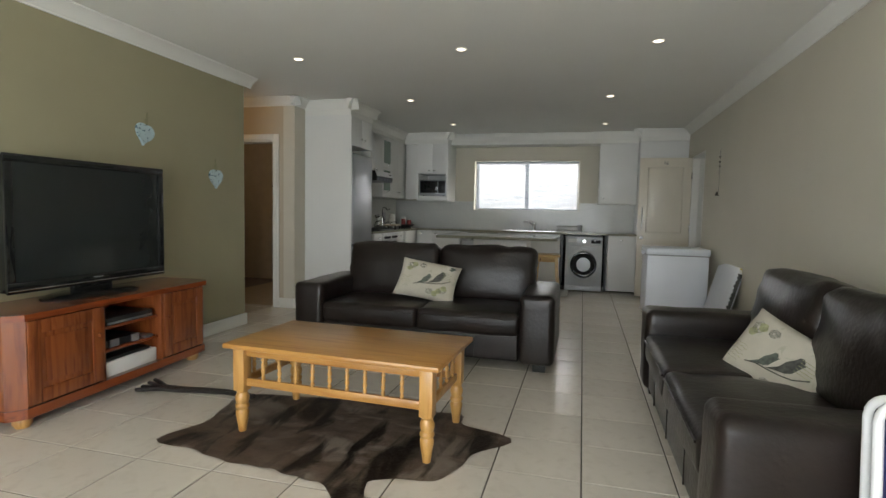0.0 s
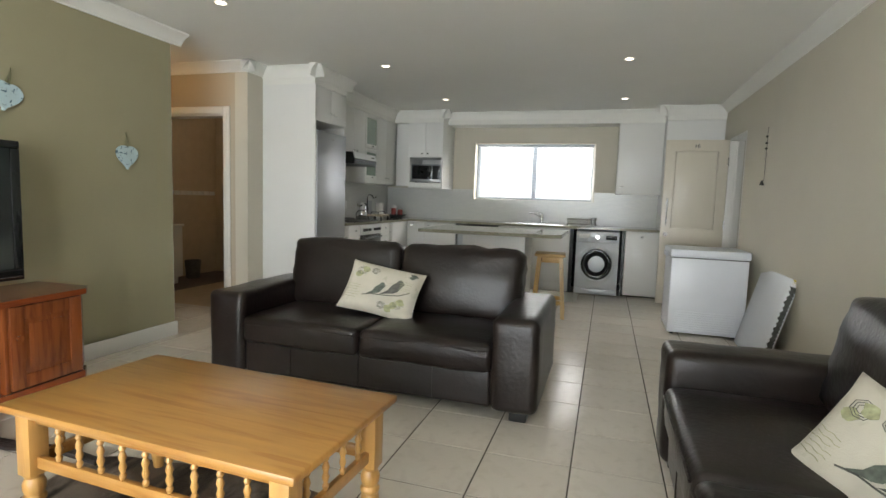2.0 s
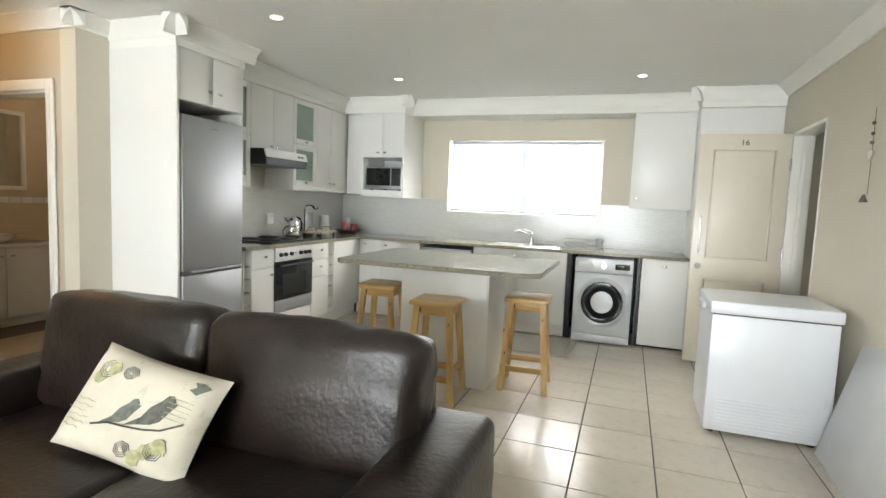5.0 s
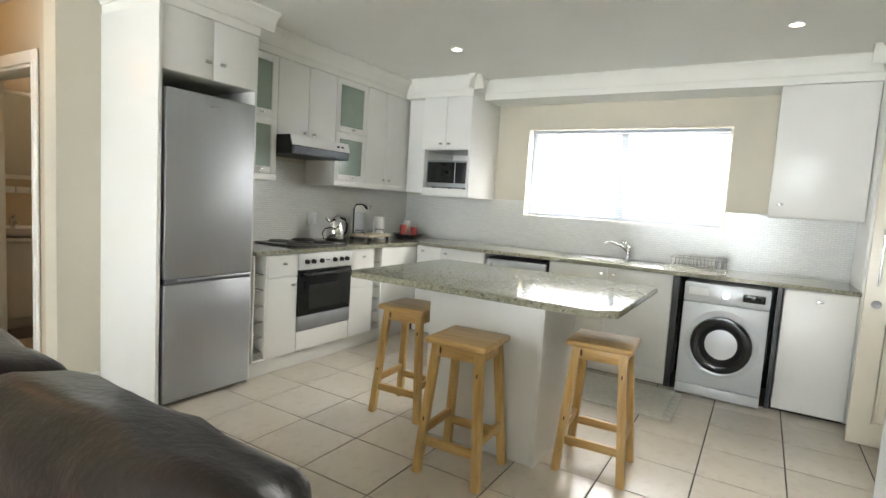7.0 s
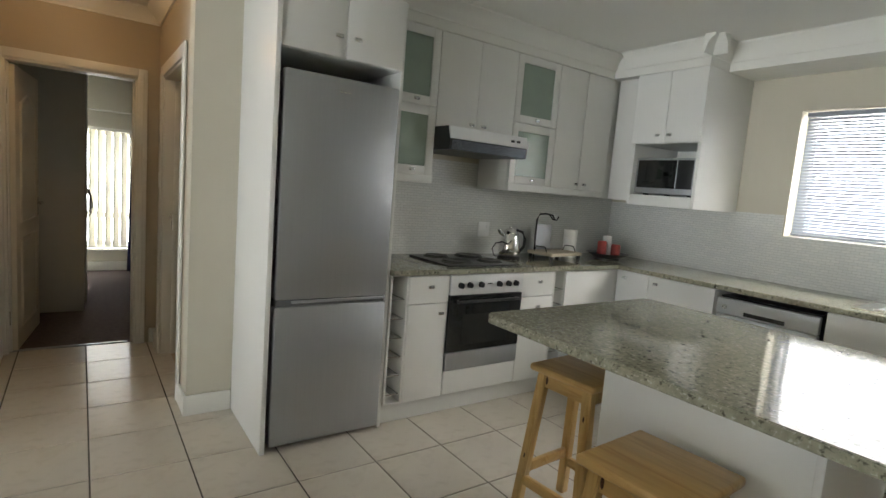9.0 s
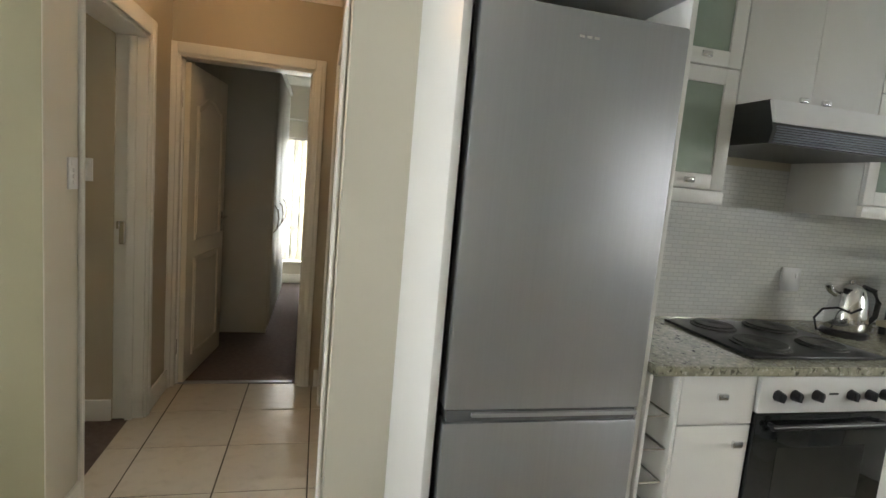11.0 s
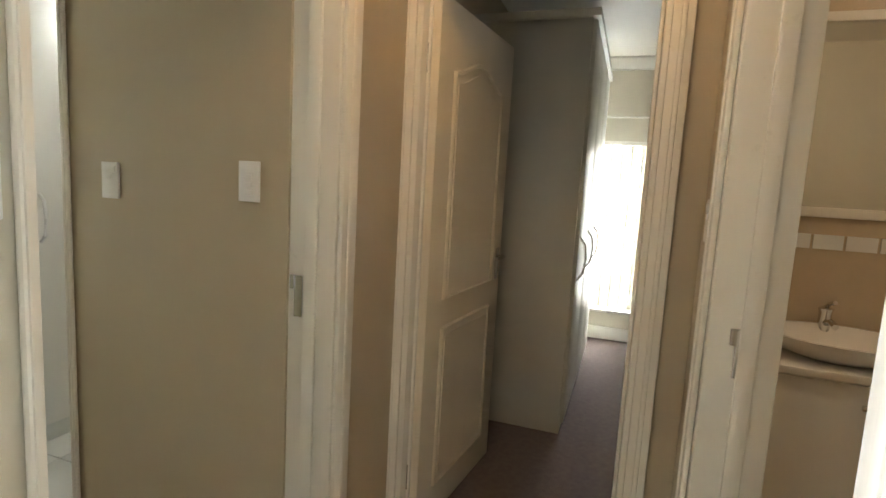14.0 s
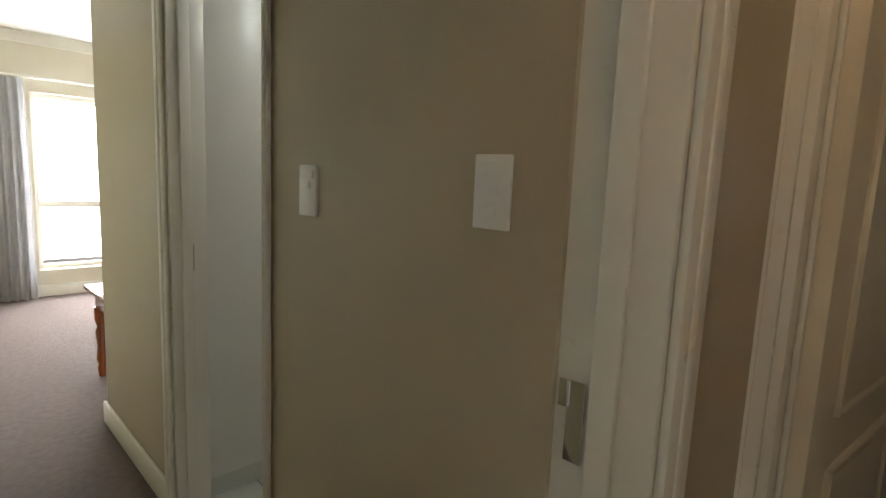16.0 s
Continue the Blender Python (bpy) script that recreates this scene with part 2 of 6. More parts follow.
def splash_material():
    m = mat("white_mosaic_splashback", (0.70, 0.71, 0.69), 0.14, var=0.03, scale=20, bump=0)
    nt = m.node_tree
    p = nt.nodes["Principled BSDF"]
    tc = nt.nodes.new("ShaderNodeTexCoord")
    sx = nt.nodes.new("ShaderNodeSeparateXYZ")
    add = nt.nodes.new("ShaderNodeMath")
    cx = nt.nodes.new("ShaderNodeCombineXYZ")
    nt.links.new(tc.outputs["Object"], sx.inputs[0])
    nt.links.new(sx.outputs["X"], add.inputs[0])
    nt.links.new(sx.outputs["Y"], add.inputs[1])
    nt.links.new(add.outputs[0], cx.inputs["X"])
    nt.links.new(sx.outputs["Z"], cx.inputs["Y"])
    br = nt.nodes.new("ShaderNodeTexBrick")
    br.inputs["Scale"].default_value = 1
    br.inputs["Brick Width"].default_value, br.inputs["Row Height"].default_value = 0.05, 0.018
    br.inputs["Mortar Size"].default_value = 0.0016
    br.inputs["Color1"].default_value, br.inputs["Color2"].default_value = (0.78, 0.78, 0.75, 1), (0.72, 0.73, 0.71, 1)
    br.inputs["Mortar"].default_value = (0.62, 0.62, 0.59, 1)
    nt.links.new(cx.outputs[0], br.inputs["Vector"])
    nt.links.new(br.outputs["Color"], p.inputs["Base Color"])
    b = nt.nodes.new("ShaderNodeBump")
    b.invert = True
    b.inputs["Strength"].default_value, b.inputs["Distance"].default_value = 0.5, 0.004
    nt.links.new(br.outputs["Fac"], b.inputs["Height"])
    nt.links.new(b.outputs[0], p.inputs["Normal"])
    return m


M_SPLASH = splash_material()


def glass_material(name, tint=(1, 1, 1)):
    m = bpy.data.materials.new(name)
    m.use_nodes = True
    p = m.node_tree.nodes["Principled BSDF"]
    p.inputs["Base Color"].default_value = (*tint, 1)
    p.inputs["Transmission Weight"].default_value, p.inputs["Roughness"].default_value, p.inputs["IOR"].default_value = 1.0, 0.0, 1.05
    return m


M_GLASS = glass_material("clear_glass")
M_MIRROR = mat("mirror", (0.85, 0.87, 0.86), 0.02, 1.0, var=0.0, bump=0)


def glow(name, color, strength):
    m = bpy.data.materials.new(name)
    m.use_nodes = True
    p = m.node_tree.nodes["Principled BSDF"]
    p.inputs["Base Color"].default_value = (*color, 1)
    p.inputs["Emission Color"].default_value, p.inputs["Emission Strength"].default_value = (*color, 1), strength
    return m


M_LAMP = glow("lit_lamp", (1.0, 0.86, 0.66), 9.0)
M_HAZE = glow("bright_overcast_distance", (0.92, 0.96, 1.0), 2.2)


# ---- building helpers ----
def add_box(bm, lo, hi, bevel=0.0, seg=2, m=None):
    c = [(a + b) / 2 for a, b in zip(lo, hi)]
    s = [abs(b - a) for a, b in zip(lo, hi)]
    r = bmesh.ops.create_cube(bm, size=1, matrix=Matrix.Translation(c) @ Matrix.Diagonal((*s, 1)))
    vs = r["verts"]
    if bevel > 0:
        es = list({e for v in vs for e in v.link_edges})
        bv = bmesh.ops.bevel(bm, geom=es, offset=min(bevel, min(s) * 0.45), segments=seg, affect="EDGES", profile=0.5)
        vs = list({v for f in bv["faces"] for v in f.verts} | {v for v in vs if v.is_valid})
    if m is not None:
        bmesh.ops.transform(bm, matrix=m, verts=vs)
    return vs


def add_cyl(bm, p0, p1, r0, r1=None, seg=20):
    p0, p1 = Vector(p0), Vector(p1)
    d = p1 - p0
    m = Matrix.Translation((p0 + p1) / 2) @ d.to_track_quat("Z", "Y").to_matrix().to_4x4()
    return bmesh.ops.create_cone(bm, cap_ends=True, segments=seg, radius1=r0, radius2=r0 if r1 is None else r1, depth=d.length, matrix=m)["verts"]


def add_lathe(bm, profile, at=(0, 0, 0), seg=20):
    """Turns a profile of (radius, height) about a vertical axis."""
    rings = []
    for r, h in profile:
        rings.append([bm.verts.new((at[0] + r * math.cos(2 * math.pi * k / seg), at[1] + r * math.sin(2 * math.pi * k / seg), at[2] + h)) for k in range(seg)])
    for a, b in zip(rings, rings[1:]):
        for k in range(seg):
            bm.faces.new((a[k], a[(k + 1) % seg], b[(k + 1) % seg], b[k]))
    bm.faces.new(rings[0][::-1])
    bm.faces.new(rings[-1])


def add_tube(bm, pts, r, seg=10, closed=False):
    pts = [Vector(p) for p in pts]
    rings, n = [], len(pts)
    up = Vector((0.13, 0.31, 0.94))
    for i, p in enumerate(pts):
        a = pts[(i - 1) % n] if (closed or i > 0) else p
        b = pts[(i + 1) % n] if (closed or i < n - 1) else p
        d = (b - a).normalized()
        u = d.cross(up).normalized()
        v = d.cross(u).normalized()
        rings.append([bm.verts.new(p + r * (math.cos(2 * math.pi * k / seg) * u + math.sin(2 * math.pi * k / seg) * v)) for k in range(seg)])
    pairs = list(zip(rings, rings[1:])) + ([(rings[-1], rings[0])] if closed else [])
    for a, b in pairs:
        for k in range(seg):
            bm.faces.new((a[k], a[(k + 1) % seg], b[(k + 1) % seg], b[k]))
    if not closed:
        bm.faces.new(rings[0][::-1])
        bm.faces.new(rings[-1])


def add_prism(bm, outline, axis, lo, hi):
    """Pushes a closed outline of (a, b) along an axis: 0 gives (y, z), 1 gives (x, z), 2 gives (x, y)."""
    def place(a, b, h):
        return [(h, a, b), (a, h, b), (a, b, h)][axis]
    v0 = [bm.verts.new(place(a, b, lo)) for a, b in outline]
    v1 = [bm.verts.new(place(a, b, hi)) for a, b in outline]
    n = len(outline)
    bm.faces.new(v0[::-1])
    bm.faces.new(v1)
    for k in range(n):
        bm.faces.new((v0[k], v0[(k + 1) % n], v1[(k + 1) % n], v1[k]))


def finish(name, bm, material, smooth=True):
    bmesh.ops.recalc_face_normals(bm, faces=bm.faces)
    me = bpy.data.meshes.new(name)
    bm.to_mesh(me)
    bm.free()
    me.materials.append(material)
    if smooth:
        me.shade_smooth()
        me.set_sharp_from_angle(angle=radians(40))
    return me


def part(name, bm, material, parent, label=""):
    ob = new(name, finish(name, bm, material))
    ob.parent = parent
    if label:
        ob["label"] = label
    return ob


def bpart(name, lo, hi, material, parent, bevel=0.003, label="", seg=2):
    bm = bmesh.new()
    add_box(bm, lo, hi, bevel, seg)
    return part(name, bm, material, parent, label)


def thing(name, label, category, m=None, group="", kind=""):
    ob = new(name)
    ob.empty_display_size = 0.1
    if m is not None:
        ob.matrix_world = m
    return tagged(ob, label, category, group, kind)


def structure(name, bm, material, label, category):
    ob = new(name, finish(name, bm, material))
    return tagged(ob, label, category, kind="structure")


def sbox(name, lo, hi, material, label, category, bevel=0.0):
    bm = bmesh.new()
    add_box(bm, lo, hi, bevel)
    return structure(name, bm, material, label, category)


def wall_boxes(name, boxes, material, label):
    bm = bmesh.new()
    for lo, hi in boxes:
        add_box(bm, lo, hi)
    return structure(name, bm, material, label, "wall")


# ---- plan ----
XW, XE, YS, YN, ZC = -2.87, 2.06, -1.10, 9.72, 2.56     # living room and kitchen
XK = -2.86                                              # kitchen side wall
YP0, YP1, XP = 5.165, 6.13, -4.365                        # passage
T = 0.15

sbox("ground", (-60, -60, -0.5), (60, 60, -0.16), M_GROUND, "pale paving and ground around the house", "ground")
sbox("floor_slab", (-9, YS - 0.2, -0.15), (XE + 0.2, YN + 0.3, -0.012), M_OUT, "grey concrete floor slab under the rooms", "floor")
sbox("backdrop", (-55, 54, -1), (55, 54.3, 30), M_HAZE, "bright overcast sky and distance beyond the windows", "backdrop")

# walls
wall_boxes("wall_east", [((XE, YS, 0), (XE + T, 8.00, ZC)), ((XE, 8.82, 0), (XE + T, YN, ZC)), ((XE, 8.00, 2.10), (XE + T, 8.82, ZC))], M_WALL, "smooth cream painted wall with the entrance door")
wall_boxes("wall_north", [((XK - T, YN, 0), (-1.37, YN + 0.22, ZC)), ((0.46, YN, 0), (XE + T, YN + 0.22, ZC)), ((-1.37, YN, 0), (0.46, YN + 0.22, 1.27)), ((-1.37, YN, 2.14), (0.46, YN + 0.22, ZC))], M_WALL, "cream painted kitchen wall with a wide window")
wall_boxes("wall_south", [((XW - T, YS - 0.2, 0), (-2.1, YS, ZC)), ((1.3, YS - 0.2, 0), (XE + T, YS, ZC)), ((-2.1, YS - 0.2, 2.1), (1.3, YS, ZC)),
                          ((-8.0, YS - 0.2, 0), (-6.2, YS, ZC)), ((-4.08, YS - 0.2, 0), (XW - T, YS, ZC)), ((-6.2, YS - 0.2, 0), (-4.08, YS, 0.27)), ((-6.2, YS - 0.2, 2.02), (-4.08, YS, ZC))], M_WALL, "cream painted outer wall with wide glazing")
wall_boxes("wall_west", [((XW - 0.26, YS, 0), (XW, YP0 - 0.004, ZC))], M_OLIVE, "olive green painted living room wall")
wall_boxes("wall_west_end", [((XW - 0.26, YP0 - 0.004, 0), (XW - 0.001, YP0, ZC))], M_WALL, "cream painted end of the olive wall")
# Unseen lobby walls and roof, added to keep bright sky out of the doorway.
wall_boxes("wall_lobby", [((XE + 1.3, 6.6, 0), (XE + 1.42, 10.4, ZC)), ((XE + T, 10.4, 0), (XE + 1.42, 10.52, ZC)), ((XE + T, 6.48, 0), (XE + 1.42, 6.6, ZC)), ((XE + 0.26, 6.48, ZC), (XE + 1.42, 10.52, ZC + 0.1))], M_WALL, "unseen cream lobby walls and roof added to dim the doorway")
wall_boxes("wall_kitchen_side", [((XK - T, 6.13, 0), (XK, YN, ZC))], M_WALL, "cream painted wall behind the kitchen units")
wall_boxes("wall_passage_north", [((-3.13, YP1, 0), (XK - T, YP1 + T, ZC)), ((XP, YP1, 0), (-4.06, YP1 + T, ZC)), ((-4.06, YP1, 2.06), (-3.13, YP1 + T, ZC))], M_HALL, "beige painted passage wall with a bathroom doorway")
wall_boxes("wall_passage_south", [((-3.94, 5.02, 2.06), (-3.13, YP0, ZC)), ((XP, 5.02, 0), (-3.94, YP0, ZC))], M_HALL, "beige painted passage wall over a bedroom doorway")
wall_boxes("wall_passage_end", [((XP - T, 4.90, 0), (XP, 5.185, ZC)), ((XP - T, 6.0, 0), (XP, YP1 + T, ZC)), ((XP - T, 5.185, 2.07), (XP, 6.0, ZC))], M_HALL, "beige painted end wall of the passage with a doorway")
wall_boxes("wall_switches", [((-4.03, 2.33, 0), (-3.91, 3.37, ZC)), ((-4.03, 4.15, 0), (-3.91, 5.02, ZC)), ((-4.03, 3.37, 2.06), (-3.91, 4.15, ZC))], M_HALL, "beige painted bedroom wall with switches and an en-suite doorway")
wall_boxes("wall_ensuite", [((-6.2, 2.33, 0), (-4.03, 2.45, ZC)), ((-6.2, 2.45, 0), (-6.08, 4.9, ZC)), ((-8.0, 4.90, 0), (XP - T, 5.02, ZC))], M_HALL, "beige painted walls round the en-suite bathroom")
wall_boxes("wall_bedroom_far", [((-7.95, YS, 0), (-7.74, 5.45, ZC)), ((-7.95, 6.75, 0), (-7.74, 8.6, ZC)), ((-7.95, 5.45, 0), (-7.74, 6.75, 0.28)), ((-7.95, 5.45, 1.80), (-7.74, 6.75, ZC))], M_WALL, "cream painted bedroom wall with a low window")
wall_boxes("wall_bathroom", [((-5.35, YP1 + T, 0), (-5.2, 8.4, ZC)), ((-7.95, 8.4, 0), (XK - T, 8.55, ZC)), ((-5.35, YP1, 0), (XP - T, YP1 + T, ZC))], M_BTILE, "beige tiled bathroom walls")
bm = bmesh.new()
add_box(bm, (-8.2, YS - 0.25, ZC), (XE + 0.25, YN + 0.3, ZC + 0.15))
structure("ceiling", bm, M_CEIL, "flat white painted ceiling", "ceiling")
sbox("floor_bedroom_main", (-7.74, YS, -0.012), (XW - 0.25, 2.33, 0.002), M_CARPET, "brown grey bedroom carpet", "floor")
sbox("floor_bedroom_entry", (-3.91, 2.33, -0.012), (XW - 0.25, 5.10, 0.002), M_CARPET, "brown grey carpet inside the bedroom doorway", "floor")
sbox("floor_bedroom_second", (-7.74, 5.02, -0.012), (XP - 0.06, 8.4, 0.002), M_CARPET, "brown grey carpet of the second bedroom", "floor")
sbox("floor_bathroom", (-5.2, YP1 + 0.07, -0.010), (XK - T, 8.4, 0.0), M_BTILE, "brown tiled bathroom floor", "floor")

sbox("floor_ensuite", (-6.08, 2.45, -0.012), (-3.97, 4.9, 0.001), M_GROUT, "grout bed of the white en-suite floor", "floor")
for i in range(6):
    for j in range(7):
        o = bpart("tile", (-5.90 + i * 0.33, 2.52 + j * 0.34, 0.001), (-5.575 + i * 0.33, 2.855 + j * 0.34, 0.006), M_WTILE, bpy.data.objects["floor_ensuite"], 0.001)


# cornices: one moulded run each
def cornice(name, p0, p1, inward, top=ZC, h=0.10, d=0.10):
    p0, p1, inward = Vector((*p0, 0)), Vector((*p1, 0)), Vector((*inward, 0))
    prof = [(0, 0), (d, 0), (d, -0.012), (d * 0.86, -0.02), (d * 0.6, -0.035), (d * 0.36, -0.06), (d * 0.22, -h + 0.02), (d * 0.14, -h + 0.012), (d * 0.14, -h), (0, -h)]
    bm = bmesh.new()
    ends = [[bm.verts.new(p + inward * a + Vector((0, 0, top - 0.001 + b))) for a, b in prof] for p in (p0, p1)]
    n = len(prof)
    for k in range(n):
        bm.faces.new((ends[0][k], ends[0][(k + 1) % n], ends[1][(k + 1) % n], ends[1][k]))
    bm.faces.new(ends[0])
    bm.faces.new(ends[1][::-1])
    structure(name, bm, M_CEIL, "white moulded plaster cornice", "trim")


cornice("trim_cornice_east", (XE, YS), (XE, 9.13), (-1, 0))
cornice("trim_cornice_west", (XW, YS), (XW, YP0 + 0.1), (1, 0))
cornice("trim_cornice_passage_north", (XK + 0.1, YP1), (XP, YP1), (0, -1))
cornice("trim_cornice_stub", (XK, YP1 - 0.1), (XK, 6.37), (1, 0))
cornice("trim_cornice_passage_end", (XP, YP0), (XP, YP1), (1, 0))
cornice("trim_cornice_passage_south", (XP, YP0), (XW, YP0), (0, 1))
cornice("trim_cornice_bedroom", (-7.7, YS), (XW - T, YS), (0, 1))
cornice("trim_cornice_bedroom_far", (-7.74, 5.02), (-7.74, 8.4), (1, 0))


def skirting(name, lo, hi):
    sbox(name, lo, hi, M_TRIM, "white painted skirting board", "skirting", 0.006)


S, SH = 0.018, 0.12
skirting("baseboard_east", (XE - S, YS, 0), (XE - 0.001, 7.94, SH))
skirting("baseboard_west", (XW + 0.001, YS, 0), (XW + S, YP0 + S, SH))
skirting("baseboard_west_end", (-3.117, YP0 + 0.001, 0), (XW, YP0 + S, SH))
skirting("baseboard_stub", (XK + 0.001, YP1 - S, 0), (XK + S, 6.37, SH))
skirting("baseboard_passage_north", (-3.063, YP1 - S, 0), (XK, YP1 - 0.001, SH))
skirting("baseboard_passage_north_far", (XP, YP1 - S, 0), (-4.128, YP1 - 0.001, SH))
skirting("baseboard_passage_end", (XP + 0.001, 6.08, 0), (XP + S, YP1 - S, SH))
skirting("baseboard_passage_south", (XP + S, YP0 + 0.001, 0), (-4.012, YP0 + S, SH))
skirting("baseboard_switch_wall", (-3.909, 4.17, 0), (-3.91 + S, 5.02, SH))
skirting("baseboard_bedroom_corner", (-3.909, 2.31, 0), (-3.91 + S, 3.30, SH))
skirting("baseboard_bedroom_return", (-6.2, 2.33 - S, 0), (-3.91, 2.329, SH))
skirting("baseboard_bedroom_south", (-7.7, YS + 0.001, 0), (-3.2, YS + S, SH))
skirting("baseboard_bedroom_far", (-7.739, 5.1, 0), (-7.74 + S, 8.3, SH))


# door frames: lining through the wall and an architrave on both faces
def door_frame(name, axis, a0, a1, w0, w1, h, faces=(1, 1), band=(0.065, 0.065), lining=0.03, stops=2):
    """axis 0: the wall runs along x, between y = w0 and w1; axis 1: along y, between x = w0 and w1."""
    ob = thing(name, "white gloss painted door frame", "door frame", kind="structure")

    def box(pn, alo, ahi, blo, bhi, zlo, zhi, bev=0.006):
        lo, hi = ((alo, blo, zlo), (ahi, bhi, zhi)) if axis == 0 else ((blo, alo, zlo), (bhi, ahi, zhi))
        bpart(pn, lo, hi, M_TRIM, ob, bev)
    e = 0.004
    box("jamb", a0, a0 + lining, w0 - e, w1 + e, 0, h)
    box("jamb", a1 - lining, a1, w0 - e, w1 + e, 0, h)
    box("head", a0, a1, w0 - e, w1 + e, h - 0.03, h)
    mid = (w0 + w1) / 2
    box("stop", a0 + 0.03, a0 + 0.043, mid - 0.01, mid + 0.03, 0, h - 0.03)
    if stops == 2:
        box("stop", a1 - 0.043, a1 - 0.03, mid - 0.01, mid + 0.03, 0, h - 0.03)
    for use, b0, b1 in ((faces[0], w0 - 0.02, w0 - e), (faces[1], w1 + e, w1 + 0.02)):
        if use:
            box("architrave", a0 - band[0], a0 + 0.012, b0, b1, 0, h + band[0], 0.006)
            box("bead", a0 - band[0] * 0.55, a0 - band[0] * 0.25, b0 - 0.004, b1 + 0.004, 0, h + band[0] * 0.25, 0.004)
            box("architrave", a1 - 0.012, a1 + band[1], b0, b1, 0, h + band[0], 0.006)
            box("bead", a1 + band[1] * 0.25, a1 + band[1] * 0.55, b0 - 0.004, b1 + 0.004, 0, h + band[0] * 0.25, 0.004)
            box("architrave", a0 + 0.012, a1 - 0.012, b0, b1, h - 0.012, h + band[0], 0.006)
    return ob


door_frame("door_frame_bathroom", 0, -4.06, -3.13, YP1, YP1 + T, 2.06, (1, 0))
door_frame("door_frame_bedroom_main", 0, -3.94, -3.13, 5.02, YP0, 2.06, (0, 1), (0.07, 0.012), 0.02, 1)
door_frame("door_frame_bedroom_second", 1, 5.185, 6.0, XP - T, XP, 2.07, (0, 1), (0.05, 0.05))
door_frame("door_frame_ensuite", 1, 3.37, 4.15, -4.03, -3.91, 2.06, (0, 1), (0.065, 0.014))
fr = door_frame("door_frame_entrance", 1, 8.00, 8.82, XE, XE + T, 2.10, (0, 0))


# ---- doors ----
def panel_door(name, label, m, w, h, arched=True):
    """A moulded panel door, hinged at its origin, leaf along +x, 40 mm thick."""
    ob = thing(name, label, "door", m)
    bpart("leaf", (0, -0.02, 0.008), (w, 0.02, h), M_DOOR, ob, 0.003)
    for side in (-1, 1):
        y0, y1 = side * 0.019, side * 0.027
        for z0, z1, arch in ((0.16, h * 0.40, False), (h * 0.46, h - 0.17, arched)):
            x0, x1 = 0.13, w - 0.13
            bm = bmesh.new()
            pts = [(x0, z0), (x1, z0)]
            n = 16
            for k in range(n + 1):
                u = k / n
                rise = 0.07 * (0.5 - 0.5 * math.cos(2 * math.pi * u)) if arch else 0.0
                pts.append((x1 + (x0 - x1) * u, z1 - (0.07 if arch else 0) + rise))
            path = [(a, (y0 + y1) / 2, b) for a, b in pts]
            add_tube(bm, path, 0.009, 6, True)
            part("moulding", bm, M_DOOR, ob)
            bm = bmesh.new()
            ins = [(a + (0.035 if a < w / 2 else -0.035) * (1 if a in (x0, x1) else 0.6), b + (0.035 if b < (z0 + z1) / 2 else -0.035)) for a, b in pts]
            add_prism(bm, ins, 1, min(side * 0.02, side * 0.024), max(side * 0.02, side * 0.024))
            part("panel", bm, M_DOOR, ob)
        bm = bmesh.new()
        add_box(bm, (w - 0.075, min(side * 0.02, side * 0.026), 0.93), (w - 0.04, max(side * 0.02, side * 0.026), 1.08), 0.002)
        plate = part("door_handle", bm, M_CHROME, ob, "worn brushed metal lever handle")
        bm = bmesh.new()
        add_cyl(bm, (w - 0.057, side * 0.022, 1.04), (w - 0.057, side * 0.06, 1.04), 0.009)
        add_tube(bm, [(w - 0.057, side * 0.06, 1.04), (w - 0.09, side * 0.063, 1.043), (w - 0.16, side * 0.058, 1.036)], 0.009)
        part("lever", bm, M_CHROME, plate)
    for z in (0.25, h - 0.22):
        bm = bmesh.new()
        add_cyl(bm, (-0.006, 0.024, z - 0.05), (-0.006, 0.024, z + 0.05), 0.008)
        part("hinge", bm, M_CHROME, ob)
    return ob


panel_door("door_1", "open cream moulded panel door with an arched top panel, standing in the bedroom", pose(XP - 0.055, 5.24, 0, 0, 0, 173.5), 0.76, 2.02)

# entrance door, outer face seen, opened against the kitchen units
d = thing("door_2", "open cream entrance door with one upper panel and the number 16", "door", pose(2.05, 8.80, 0, 0, 0, 180.5))
bpart("leaf", (0, -0.02, 0.01), (0.72, 0.02, 2.085), M_DOOR, d, 0.003)
for z0, z1 in ((0.16, 0.78), (0.98, 1.94)):
    bm = bmesh.new()
    add_tube(bm, [(0.12, 0.022, z0), (0.60, 0.022, z0), (0.60, 0.022, z1), (0.12, 0.022, z1)], 0.010, 6, True)
    part("moulding", bm, M_DOOR, d)
    bpart("panel", (0.14, 0.019, z0 + 0.02), (0.58, 0.024, z1 - 0.02), M_DOOR, d, 0.002)
bm = bmesh.new()
add_tube(bm, [(0.665, 0.02, 1.02), (0.665, 0.055, 1.04), (0.665, 0.055, 1.34), (0.665, 0.02, 1.36)], 0.008)
part("pull_handle", bm, M_CHROME, d, "long chrome pull handle")
bm = bmesh.new()
add_cyl(bm, (0.66, 0.02, 0.90), (0.66, 0.032, 0.90), 0.026)
part("lock", bm, M_CHROME, d)
for z in (0.3, 1.05, 1.82):
    bm = bmesh.new()
    add_cyl(bm, (0.004, 0.026, z - 0.05), (0.004, 0.026, z + 0.05), 0.009)
    part("hinge", bm, M_CHROME, d)
fc = bpy.data.curves.new("number", "FONT")
fc.body, fc.size, fc.extrude, fc.align_x = "16", 0.07, 0.002, "CENTER"
num = new("number", fc)
num.parent = d
